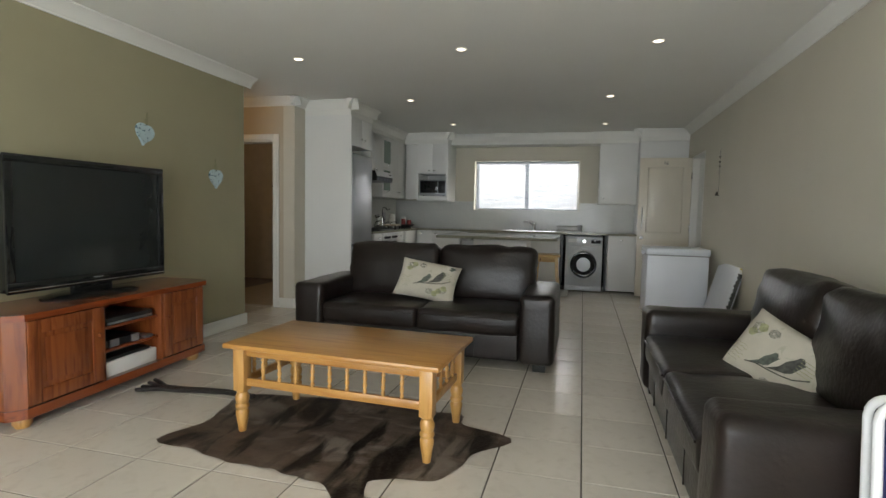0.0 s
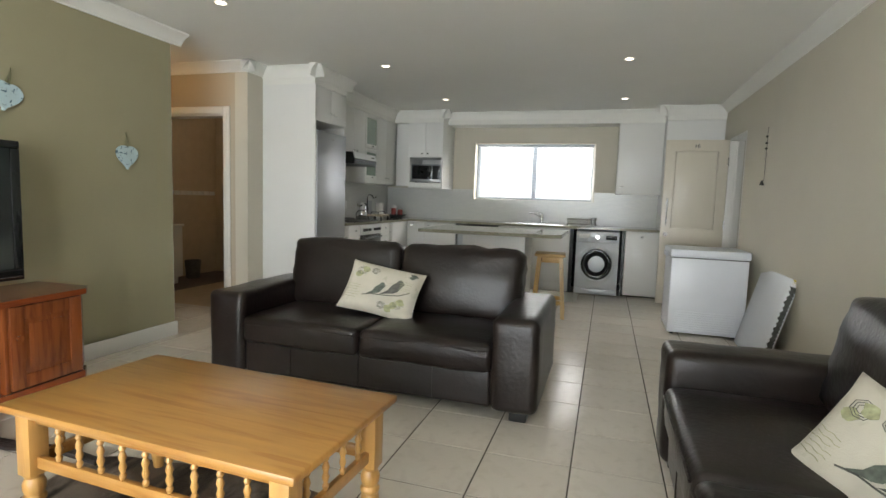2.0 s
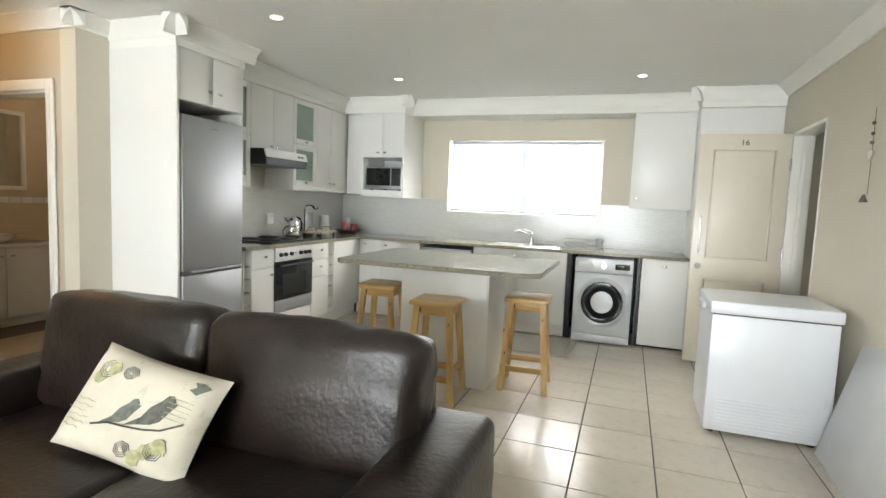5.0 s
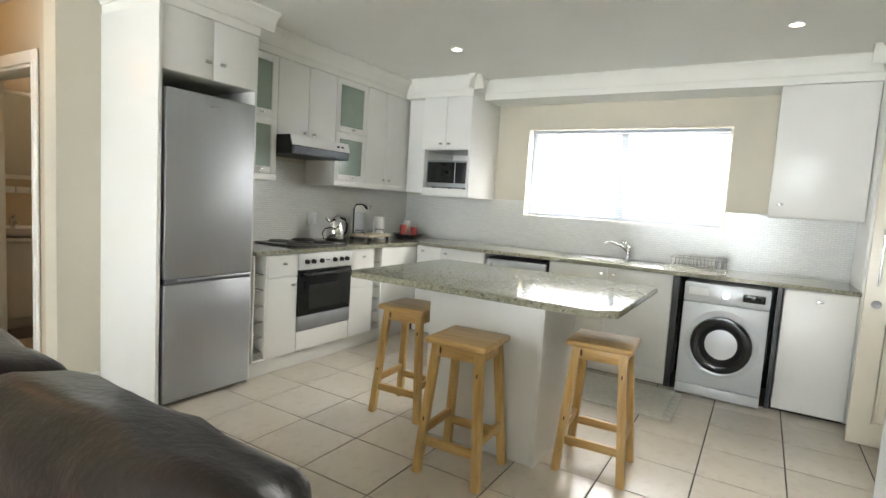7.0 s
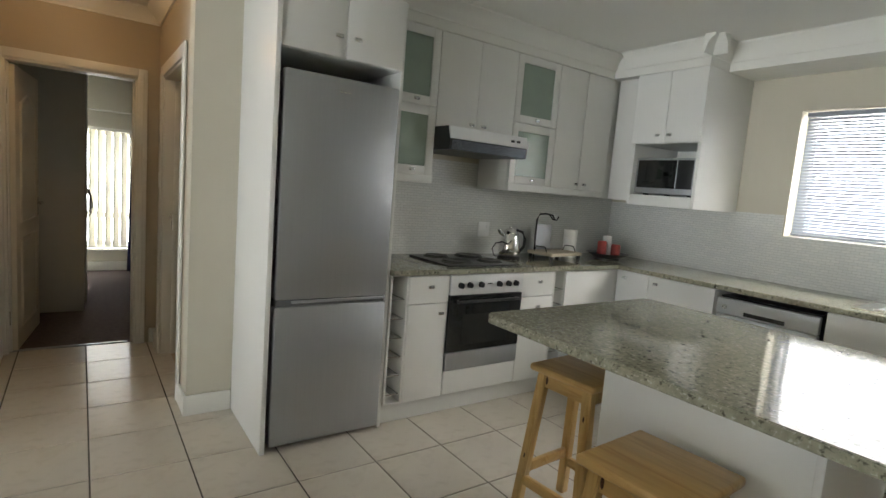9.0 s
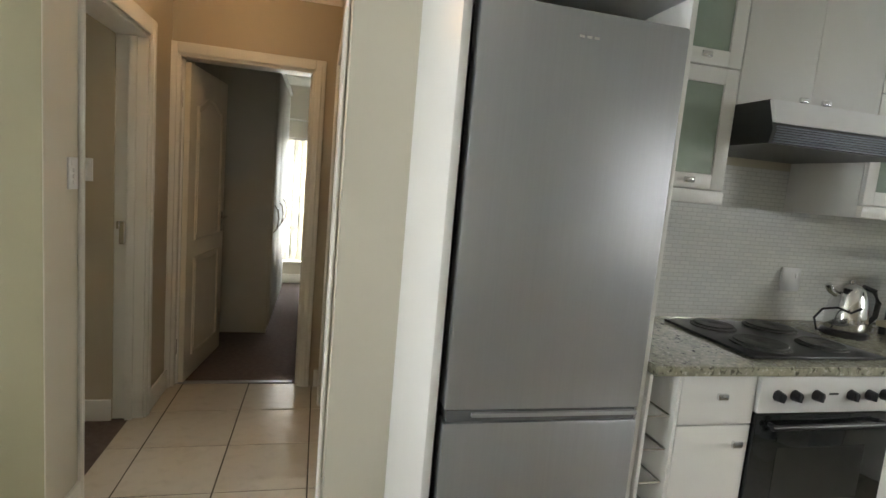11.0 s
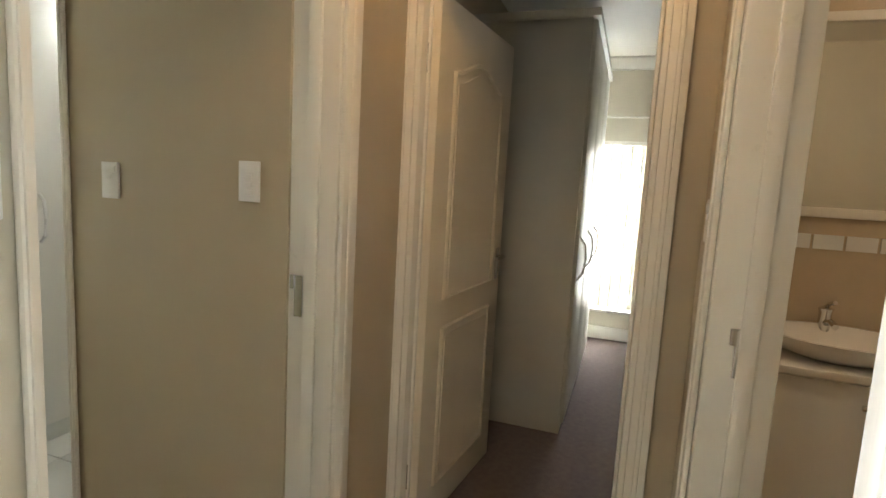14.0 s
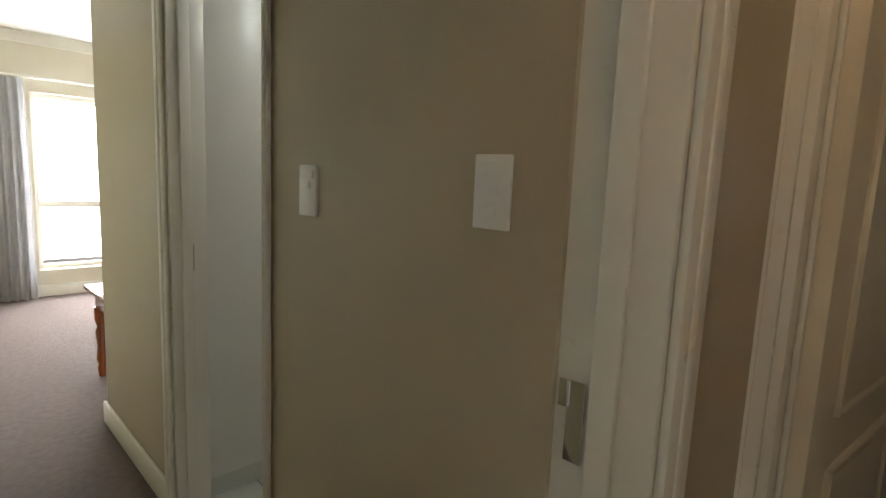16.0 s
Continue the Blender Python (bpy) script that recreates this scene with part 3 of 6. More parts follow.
num.matrix_local = pose(0.36, 0.024, 1.985, 90, 0, 180)
fc.materials.append(M_BLACK)

# strike plates on jambs
for m in (pose(-3.909, 5.06, 1.03), pose(-4.029, 6.2, 1.01)):
    sp = thing("strike_plate", "small metal strike plate on a door jamb", "strike plate", m)
    bpart("plate", (-0.003, -0.014, -0.06), (0.002, 0.014, 0.06), M_CHROME, sp, 0.001)
    bpart("lip", (0, -0.026, 0.02), (0.006, -0.012, 0.06), M_CHROME, sp, 0.001)
sp = thing("strike_plate", "small metal strike plate on the en-suite jamb", "strike plate", pose(-3.97, 3.402, 1.03))
bpart("plate", (-0.014, -0.003, -0.05), (0.014, 0.002, 0.05), M_CHROME, sp, 0.001)


# ---- switches ----
def switch(m, gangs, label):
    ob = thing("light_switch", label, "light switch", m)
    bpart("plate", (0, -0.036, -0.058), (0.009, 0.036, 0.058), M_WHITE, ob, 0.003)
    bpart("cap", (0.007, -0.026, 0.028), (0.012, 0.026, 0.046), M_WHITE, ob, 0.002)
    for k in range(gangs):
        z = 0.012 - k * 0.022
        bpart("rocker", (0.007, -0.012, z - 0.008), (0.013, 0.012, z + 0.008), M_WHITE, ob, 0.002)


switch(pose(-3.91, 4.89, 1.345), 3, "white light switch with three rockers on the beige wall")
switch(pose(-3.91, 4.345, 1.322), 1, "plain white light switch near the en-suite doorway")
switch(pose(-3.07, YP0, 1.35, 0, 0, 90), 3, "white light switch on the cream end of the olive wall")
switch(pose(-4.22, YP1, 1.31, 0, 0, -90), 1, "narrow white light switch in the passage corner")


# ---- downlights ----
def downlight(x, y):
    ob = thing("downlight", "small round lit recessed ceiling downlight", "downlight", pose(x, y, ZC), "ceiling downlights")
    bm = bmesh.new()
    add_tube(bm, [(0.042 * math.cos(a * math.pi / 12), 0.042 * math.sin(a * math.pi / 12), -0.003) for a in range(24)], 0.006, 6, True)
    part("ring", bm, M_TRIM, ob)
    bm = bmesh.new()
    add_lathe(bm, [(0.036, 0), (0.036, -0.003), (0.03, -0.006)], seg=24)
    part("lamp", bm, M_LAMP, ob, "glowing warm lamp")


# The last two, bathroom and en-suite, are unseen, added to match the fill lamps.
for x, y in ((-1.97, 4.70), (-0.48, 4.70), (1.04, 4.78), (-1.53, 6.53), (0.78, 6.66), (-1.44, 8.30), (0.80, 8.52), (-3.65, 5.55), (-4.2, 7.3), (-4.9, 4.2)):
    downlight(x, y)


# ---- windows ----
def window(name, label, axis, a0, a1, w, z0, z1, splits, rails, frame_mat=M_TRIM):
    """A frame, mullions, rails and panes; axis 0 runs along x at y = w, axis 1 along y at x = w."""
    ob = thing(name, label, "window", kind="structure")

    def box(pn, alo, ahi, zlo, zhi, d, material, bev):
        lo, hi = ((alo, w - d, zlo), (ahi, w + d, zhi)) if axis == 0 else ((w - d, alo, zlo), (w + d, ahi, zhi))
        return bpart(pn, lo, hi, material, ob, bev)
    f = 0.045
    box("window_frame", a0, a0 + f, z0, z1, 0.03, frame_mat, 0.004)
    box("window_frame", a1 - f, a1, z0, z1, 0.03, frame_mat, 0.004)
    box("window_frame", a0 + f, a1 - f, z0, z0 + f, 0.03, frame_mat, 0.004)
    box("window_frame", a0 + f, a1 - f, z1 - f, z1, 0.03, frame_mat, 0.004)
    for s in splits:
        box("mullion", s - 0.03, s + 0.03, z0 + f, z1 - f, 0.028, frame_mat, 0.004)
    for r in rails:
        box("rail", a0 + f, a1 - f, r - 0.035, r + 0.035, 0.026, frame_mat, 0.004)
    edges = [a0 + f] + [s for s in splits] + [a1 - f]
    for lo, hi in zip(edges, edges[1:]):
        p = box("pane", lo, hi, z0 + f, z1 - f, 0.003, M_GLASS, 0)
        p.visible_shadow = False
    return ob


window("window_1", "white aluminium kitchen window behind a venetian blind", 0, -1.37, 0.46, YN + 0.16, 1.27, 2.14, (-0.45,), ())
window("window_2", "white aluminium bedroom window with a low rail", 0, -6.2, -4.08, YS - 0.12, 0.27, 2.02, (-5.1,), (0.93,))
window("window_3", "white aluminium second bedroom window with a low rail", 1, 5.45, 6.75, -7.86, 0.28, 1.80, (6.1,), (0.72,))
window("window_4", "white aluminium sliding patio doors of the living room", 0, -2.1, 1.3, YS - 0.12, 0.0, 2.1, (-0.97, 0.17), ())
sbox("window_sill_kitchen", (-1.37, YN + 0.002, 1.255), (0.46, YN + 0.12, 1.275), M_TRIM, "white painted kitchen window sill", "sill", 0.003)
sbox("window_sill_bedroom", (-7.80, 5.43, 0.262), (-7.70, 6.77, 0.288), M_TRIM, "white painted bedroom window sill", "sill", 0.003)

# venetian blind
vb = thing("venetian_blind", "white lowered venetian blind in the kitchen window", "blind")
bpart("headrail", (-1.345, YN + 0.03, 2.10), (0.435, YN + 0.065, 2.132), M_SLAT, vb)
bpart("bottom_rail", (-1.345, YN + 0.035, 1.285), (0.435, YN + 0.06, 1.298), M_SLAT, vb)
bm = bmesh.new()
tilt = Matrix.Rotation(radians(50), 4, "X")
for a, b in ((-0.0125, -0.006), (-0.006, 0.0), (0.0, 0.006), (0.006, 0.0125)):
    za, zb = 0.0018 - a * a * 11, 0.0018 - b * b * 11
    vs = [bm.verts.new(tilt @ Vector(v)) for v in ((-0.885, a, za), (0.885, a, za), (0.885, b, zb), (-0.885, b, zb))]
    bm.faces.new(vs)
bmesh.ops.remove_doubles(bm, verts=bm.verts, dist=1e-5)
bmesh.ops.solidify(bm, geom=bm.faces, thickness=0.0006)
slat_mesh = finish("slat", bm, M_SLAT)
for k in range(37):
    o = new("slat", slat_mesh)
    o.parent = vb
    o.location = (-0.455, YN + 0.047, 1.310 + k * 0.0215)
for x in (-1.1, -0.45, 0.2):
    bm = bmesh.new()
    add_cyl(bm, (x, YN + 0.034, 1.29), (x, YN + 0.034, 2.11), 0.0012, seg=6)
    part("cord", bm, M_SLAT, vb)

# vertical blind in the second bedroom
vv = thing("vertical_blind", "cream fabric vertical blind hanging before the bedroom window", "blind")
bpart("headrail", (-7.72, 5.44, 1.80), (-7.68, 6.76, 1.835), M_TRIM, vv)
bm = bmesh.new()
add_box(bm, (-0.0006, -0.045, 0), (0.0006, 0.045, 1.48))
vane = finish("vane", bm, M_VANE)
for k in range(15):
    o = new("vane", vane)
    o.parent = vv
    o.matrix_local = pose(-7.70, 5.49 + k * 0.087, 0.32, 0, 0, 38)


def curtain(name, label, x, y, w, z0, z1, material, along, flare=1.0):
    ob = thing(name, label, "curtain", pose(x, y, 0))
    bm = bmesh.new()
    n, rows = 48, 10
    grid = []
    for r in range(rows + 1):
        v = r / rows
        z = z1 + (z0 - z1) * v
        ww = w * (1 + (flare - 1) * v)
        grid.append([])
        for k in range(n + 1):
            u = k / n
            a = (u - 0.5) * ww
            b = 0.035 * math.sin(u * 2 * math.pi * 5 + 0.5 * math.sin(v * 3)) * (0.6 + 0.4 * v)
            grid[-1].append(bm.verts.new((a, b, z) if along == 0 else (b, a, z)))
    for r in range(rows):
        for k in range(n):
            bm.faces.new((grid[r][k], grid[r][k + 1], grid[r + 1][k + 1], grid[r + 1][k]))
    bmesh.ops.solidify(bm, geom=bm.faces, thickness=0.003)
    part("cloth", bm, material, ob)
    return ob


curtain("curtain", "navy blue full-length curtain beside the vertical blind", -7.63, 6.36, 0.34, 0.01, 2.03, M_BLUE, 1, 1.35)
curtain("curtain", "pale grey full-length curtain beside the bedroom window", -3.86, YS + 0.12, 0.34, 0.01, 2.12, M_DRAPE, 0, 1.1)
for nm, p0, p1 in (("curtain_rod", (-7.63, 5.2, 2.04), (-7.63, 7.0, 2.04)), ("curtain_rod", (-6.4, YS + 0.12, 2.14), (-3.6, YS + 0.12, 2.14))):
    rod = thing(nm, "thin white metal curtain rod on brackets", "curtain rod")
    bm = bmesh.new()
    add_cyl(bm, p0, p1, 0.011)
    part("rod", bm, M_TRIM, rod)
    for p in (p0, p1):
        bm = bmesh.new()
        q = (-7.74, p[1], p[2]) if nm and p0[0] == p1[0] else (p[0], YS, p[2])
        add_cyl(bm, p, q, 0.007)
        part("bracket", bm, M_TRIM, rod)


# ---- living room ----
def puffy(bm, lo, hi, r, bulge=(0, 0, 0.03), seed=0, wr=0.006):
    """A soft upholstered block: rounded, swollen and slightly creased."""
    vs = bmesh.ops.create_cube(bm, size=1)["verts"]
    c = Vector([(a + b) / 2 for a, b in zip(lo, hi)])
    s = Vector([b - a for a, b in zip(lo, hi)])
    for v in vs:
        v.co = Vector((v.co.x * s.x, v.co.y * s.y, v.co.z * s.z)) + c
    es = list({e for v in vs for e in v.link_edges})
    bmesh.ops.bevel(bm, geom=es, offset=r, segments=4, affect="EDGES", profile=0.5)
    bmesh.ops.subdivide_edges(bm, edges=[e for e in bm.edges if e.calc_length() > 0.12], cuts=7, use_grid_fill=True)
    for v in bm.verts:
        q = [(v.co[i] - c[i]) / (s[i] / 2) for i in range(3)]
        for i in range(3):
            j, k = [n for n in range(3) if n != i]
            dome = max(0, 1 - q[j] ** 2) * max(0, 1 - q[k] ** 2)
            v.co[i] += bulge[i] * dome * (1 if q[i] > 0 else -1) * abs(q[i])
        n = noise.noise_vector(v.co * 9 + Vector((seed * 7.1, 0, 0)))
        n2 = noise.noise_vector(Vector((v.co.x * 24, v.co.y * 8, v.co.z * 24)) + Vector((seed, 3, 1)))
        v.co += n * wr + n2 * wr * 0.5


def sofa(m, label):
    """Two-seat leather sofa, front at y = 0, width along x."""
    ob = thing("sofa", label, "sofa", m, "leather sofas")
    W, D = 2.20, 0.98
    bm = bmesh.new()
    puffy(bm, (0.27, 0.03, 0.07), (W - 0.27, 0.95, 0.30), 0.02, (0, 0.008, 0), 1, 0.004)
    base = part("base", bm, M_LEATHER, ob)
    for x in (0.62, W / 2, W - 0.62):
        bpart("seam", (x - 0.002, 0.020, 0.08), (x + 0.002, 0.034, 0.27), M_LEATHER, base, 0.001)
    for x0, x1, sd in ((0, 0.27, 2), (W - 0.27, W, 3)):
        bm = bmesh.new()
        puffy(bm, (x0, 0.0, 0.06), (x1, D, 0.60), 0.045, (0.008, 0.006, 0.012), sd, 0.005)
        part("arm", bm, M_LEATHER, ob)
    mid = W / 2
    for x0, x1, sd in ((0.265, mid, 4), (mid, W - 0.265, 5)):
        bm = bmesh.new()
        puffy(bm, (x0, 0.0, 0.27), (x1, 0.70, 0.445), 0.04, (0, 0.015, 0.022), sd, 0.010)
        seat = part("seat", bm, M_LEATHER, ob)
        bm = bmesh.new()
        add_tube(bm, [(x0 + 0.03 + k * (x1 - x0 - 0.06) / 12, -0.006, 0.405 + 0.003 * math.sin(k * 1.7 + sd)) for k in range(13)], 0.006, 6)
        part("piping", bm, M_LEATHER, seat)
    bm = bmesh.new()
    puffy(bm, (0.24, 0.78, 0.07), (W - 0.24, D, 0.72), 0.04, (0, 0.01, 0.01), 6, 0.004)
    part("back_frame", bm, M_LEATHER, ob)
    for x0, x1, sd in ((0.21, mid, 7), (mid, W - 0.21, 8)):
        bm = bmesh.new()
        puffy(bm, (x0, 0.60, 0.42), (x1, 0.85, 0.93), 0.065, (0.005, 0.04, 0.02), sd, 0.017)
        bmesh.ops.transform(bm, matrix=Matrix.Translation((0, 0.6, 0.42)) @ Matrix.Rotation(radians(-9), 4, "X") @ Matrix.Translation((0, -0.6, -0.42)), verts=bm.verts)
        part("backrest", bm, M_LEATHER, ob)
    for x in (0.06, W - 0.16):
        for y in (0.05, D - 0.15):
            bm = bmesh.new()
            add_box(bm, (x, y, 0), (x + 0.10, y + 0.10, 0.07), 0.006)
            part("foot", bm, M_BLACK, ob, "dark stained wooden foot")
    return ob


sofa(pose(-1.84, 4.40, 0), "dark brown leather two-seat sofa standing in the open room")
sofa(pose(0.97, 4.36, 0, 0, 0, -90), "dark brown leather two-seat sofa along the cream wall")


def pillow(m, label):
    ob = thing("cushion", label, "cushion", m, "printed cushions")
    w, h = 0.54, 0.37
    bm = bmesh.new()
    n = 22
    for side in (1, -1):
        g = []
        for i in range(n + 1):
            g.append([])
            for j in range(n + 1):
                u, v = i / n * 2 - 1, j / n * 2 - 1
                pin = 1 - 0.07 * (u * u + v * v - 2 * u * u * v * v) * 0.9
                puff = 0.075 * (max(0, (1 - u ** 4) * (1 - v ** 4))) ** 0.55
                wob = 0.006 * noise.noise(Vector((u * 3, v * 3, side)))
                g[-1].append(bm.verts.new((u * w / 2 * (pin if abs(u) > 0.01 else 1), side * (puff + wob * (1 - max(abs(u), abs(v)))), v * h / 2 * pin)))
        for i in range(n):
            for j in range(n):
                bm.faces.new((g[i][j], g[i + 1][j], g[i + 1][j + 1], g[i][j + 1]))
    bmesh.ops.remove_doubles(bm, verts=bm.verts, dist=1e-4)
    part("cover", bm, M_PILLOW, ob)

    def lift(x, z):
        u, v = 2 * x / w, 2 * z / h
        return -(0.075 * (max(0, (1 - u ** 4) * (1 - v ** 4))) ** 0.55 + 0.004)

    def blob(name, pts, material):
        bm = bmesh.new()
        f = bmesh.ops.contextual_create(bm, geom=[bm.verts.new((x, lift(x, z), z)) for x, z in pts])
        bmesh.ops.triangulate(bm, faces=bm.faces)
        bmesh.ops.subdivide_edges(bm, edges=bm.edges, cuts=2, use_grid_fill=True)
        for v in bm.verts:
            v.co.y = lift(v.co.x, v.co.z)
        bmesh.ops.solidify(bm, geom=bm.faces, thickness=-0.0015)
        part(name, bm, material, ob)

    def bird(cx, cz, s, flip, material):
        base = [(-0.10, -0.075), (-0.045, -0.03), (-0.03, 0.01), (0.0, 0.04), (0.015, 0.065), (0.035, 0.07), (0.05, 0.055), (0.066, 0.05), (0.05, 0.042), (0.045, 0.01), (0.03, -0.025), (0.0, -0.045), (-0.04, -0.055)]
        blob("printed_bird", [(cx + flip * x * s, cz + z * s) for x, z in base], material)
    bird(-0.005, -0.02, 0.75, 1, M_PRINTB)
    bird(0.105, 0.012, 0.92, 1, M_PRINT)
    blob("printed_butterfly", [(0.17, 0.11), (0.20, 0.10), (0.235, 0.135), (0.21, 0.145), (0.19, 0.125), (0.175, 0.14)], M_PRINTB)
    for k, (cx, cz) in enumerate(((0.13, -0.11), (0.17, -0.08), (0.10, -0.135), (-0.17, 0.06), (-0.13, 0.10))):
        blob("printed_flower", [(cx + 0.028 * math.cos(a * 0.7 + k) * (1 + 0.3 * math.sin(a * 3)), cz + 0.024 * math.sin(a * 0.7 + k)) for a in range(9)], M_PRINTG)
    bm = bmesh.new()
    tw = [(-0.10, -0.085), (-0.04, -0.065), (0.02, -0.06), (0.09, -0.05), (0.15, -0.035), (0.21, 0.005)]
    add_tube(bm, [(x, lift(x, z), z) for x, z in tw], 0.003, 6)
    part("printed_branch", bm, M_PRINT, ob)
    for k in range(5):
        x0, z0 = 0.13, 0.07 - k * 0.016
        bm = bmesh.new()
        add_tube(bm, [(x0 + j * 0.02, lift(x0 + j * 0.02, z0), z0) for j in range(5)], 0.0012, 5)
        part("printed_line", bm, M_PRINTG, ob)
    for k in range(6):
        x0, z0 = -0.22 + 0.012 * math.sin(k * 2.3), -0.02 - k * 0.018
        bm = bmesh.new()
        add_tube(bm, [(x0 + j * 0.015, lift(x0 + j * 0.015, z0 + 0.003 * math.sin(j * 2 + k)), z0 + 0.003 * math.sin(j * 2 + k)) for j in range(7)], 0.0011, 5)
        part("printed_line", bm, M_PRINTG, ob)
    for cx, cz, rr in ((-0.15, 0.09, 0.045), (-0.06, 0.10, 0.032), (0.16, -0.10, 0.04), (0.05, -0.125, 0.034)):
        bm = bmesh.new()
        add_tube(bm, [(cx + rr * (1 - a / 30) * math.cos(a * 0.9), lift(cx + rr * (1 - a / 30) * math.cos(a * 0.9), cz + rr * (1 - a / 30) * 0.8 * math.sin(a * 0.9)), cz + rr * (1 - a / 30) * 0.8 * math.sin(a * 0.9)) for a in range(24)], 0.0014, 5)
        part("printed_rose", bm, M_PRINT, ob)
    return ob


pillow(pose(-0.77, 4.83, 0.615, -34, 9, 4), "cream cushion printed with two birds, leaning on the sofa back")
pillow(pose(1.50, 3.29, 0.52, -28, 16, -62), "cream cushion printed with birds and flowers, tilted on the sofa")

# coffee table
ct = thing("coffee_table", "orange varnished pine coffee table with spindle sides and turned legs", "coffee table", pose(-0.68, 3.08, 0, 0, 0, -2.5))
L, Wd, Ht = 1.22, 0.66, 0.50
bpart("tabletop", (-L / 2, -Wd / 2, Ht - 0.028), (L / 2, Wd / 2, Ht), M_PINE, ct, 0.008)
legs = [(sx * (L / 2 - 0.075), sy * (Wd / 2 - 0.07)) for sx in (-1, 1) for sy in (-1, 1)]
for x, y in legs:
    leg = bpart("leg", (x - 0.034, y - 0.034, 0.235), (x + 0.034, y + 0.034, Ht - 0.028), M_PINEV, ct, 0.004)
    bm = bmesh.new()
    add_lathe(bm, [(0.020, 0), (0.022, 0.02), (0.030, 0.07), (0.036, 0.115), (0.030, 0.13), (0.037, 0.14), (0.037, 0.152), (0.030, 0.162), (0.036, 0.18), (0.037, 0.20), (0.028, 0.222), (0.034, 0.235)], (x, y, 0), 20)
    part("turned_foot", bm, M_PINEV, leg)


def spindle(bm, x, y, z0, z1):
    h = z1 - z0
    add_lathe(bm, [(0.008, 0), (0.012, h * 0.12), (0.007, h * 0.2), (0.013, h * 0.36), (0.008, h * 0.5), (0.013, h * 0.64), (0.007, h * 0.8), (0.012, h * 0.88), (0.008, h)], (x, y, z0), 10)


for sy in (-1, 1):
    y = sy * (Wd / 2 - 0.07)
    bpart("apron", (-L / 2 + 0.11, y - 0.011, 0.425), (L / 2 - 0.11, y + 0.011, Ht - 0.028), M_PINE, ct)
    bpart("rail", (-L / 2 + 0.11, y - 0.011, 0.262), (L / 2 - 0.11, y + 0.011, 0.305), M_PINE, ct)
    for k in range(9):
        bm = bmesh.new()
        spindle(bm, -0.4 + k * 0.1, y, 0.305, 0.425)
        part("spindle", bm, M_PINEV, ct)
for sx in (-1, 1):
    x = sx * (L / 2 - 0.075)
    bpart("apron", (x - 0.011, -Wd / 2 + 0.105, 0.425), (x + 0.011, Wd / 2 - 0.105, Ht - 0.028), M_PINE, ct)
    bpart("rail", (x - 0.011, -Wd / 2 + 0.105, 0.262), (x + 0.011, Wd / 2 - 0.105, 0.305), M_PINE, ct)
    for k in range(4):
        bm = bmesh.new()
        spindle(bm, x, -0.159 + k * 0.106, 0.305, 0.425)
        part("spindle", bm, M_PINEV, ct)

# cow hide, one irregular sheet with leg flaps and a tail
hd = thing("hide_rug", "dark brown brindled animal hide with a tail on the tiles", "rug", pose(-0.76, 2.98, 0))
bm = bmesh.new()
n, rows = 120, 14
ctr = bm.verts.new((0, 0, 0.006))
rings = []
flaps = [(0.20, 0.20, 0.13), (2.75, 0.12, 0.2), (3.55, 0.20, 0.16), (5.28, 0.34, 0.10), (5.85, 0.12, 0.2), (0.62, 0.16, 0.16)]
for r in range(1, rows + 1):
    v = r / rows
    ring = []
    for k in range(n):
        a = 2 * math.pi * k / n
        rad = 1 / math.sqrt((math.cos(a) / 0.78) ** 2 + (math.sin(a) / 0.50) ** 2)
        for fa, amp, wid in flaps:
            da = (a - fa + math.pi) % (2 * math.pi) - math.pi
            rad += amp * math.exp(-(da / wid) ** 2)
        rad *= 1 + 0.05 * math.sin(5 * a + 1) + 0.012 * math.sin(23 * a)
        z = 0.005 + 0.006 * abs(noise.noise(Vector((rad * v * math.cos(a) * 5, rad * v * math.sin(a) * 5, 0))))
        ring.append(bm.verts.new((rad * v * math.cos(a), rad * v * math.sin(a), z)))
    rings.append(ring)
for k in range(n):
    bm.faces.new((ctr, rings[0][k], rings[0][(k + 1) % n]))
for a, b in zip(rings, rings[1:]):
    for k in range(n):
        bm.faces.new((a[k], b[k], b[(k + 1) % n], a[(k + 1) % n]))
bmesh.ops.solidify(bm, geom=bm.faces, thickness=0.004)
part("skin", bm, M_HIDE, hd)
bm = bmesh.new()
tail = [(-0.70, 0.30), (-0.92, 0.32), (-1.07, 0.30), (-1.22, 0.27), (-1.36, 0.26)]
for off in (-0.022, -0.008, 0.008, 0.022):
    pts = [(x, y + off * (0.4 + 0.22 * i), 0.018) for i, (x, y) in enumerate(tail)]
    e = pts[-1]
    pts += [(e[0] - 0.10, e[1] + off * 2.4, 0.02), (e[0] - 0.17 - off, e[1] + off * 3.4 + 0.03, 0.012)]
    add_tube(bm, pts, 0.013, 8)
part("tail", bm, M_TAIL, hd, "dark hairy tail")

# TV cabinet
tv = thing("tv_cabinet", "red-brown varnished wooden TV cabinet with open shelves", "TV cabinet", pose(-2.765, 2.41, 0, 0, 0, 3.0))
Dp, Ln = 0.46, 1.58
c = 0.07
out = [(0.0, 0.0), (Dp - c, 0.0), (Dp, c), (Dp, Ln - c), (Dp - c, Ln), (0, Ln)]


def grown(o, e):
    return [(x + (e if x > 0.1 else 0), y + (e if y > Ln / 2 else -e)) for x, y in o]


bm = bmesh.new()
add_prism(bm, grown(out, 0.02), 2, 0.60, 0.635)
part("top", bm, M_CHERRY, tv)
bm = bmesh.new()
add_prism(bm, grown(out, 0.008), 2, 0.065, 0.12)
part("plinth", bm, M_CHERRY, tv)
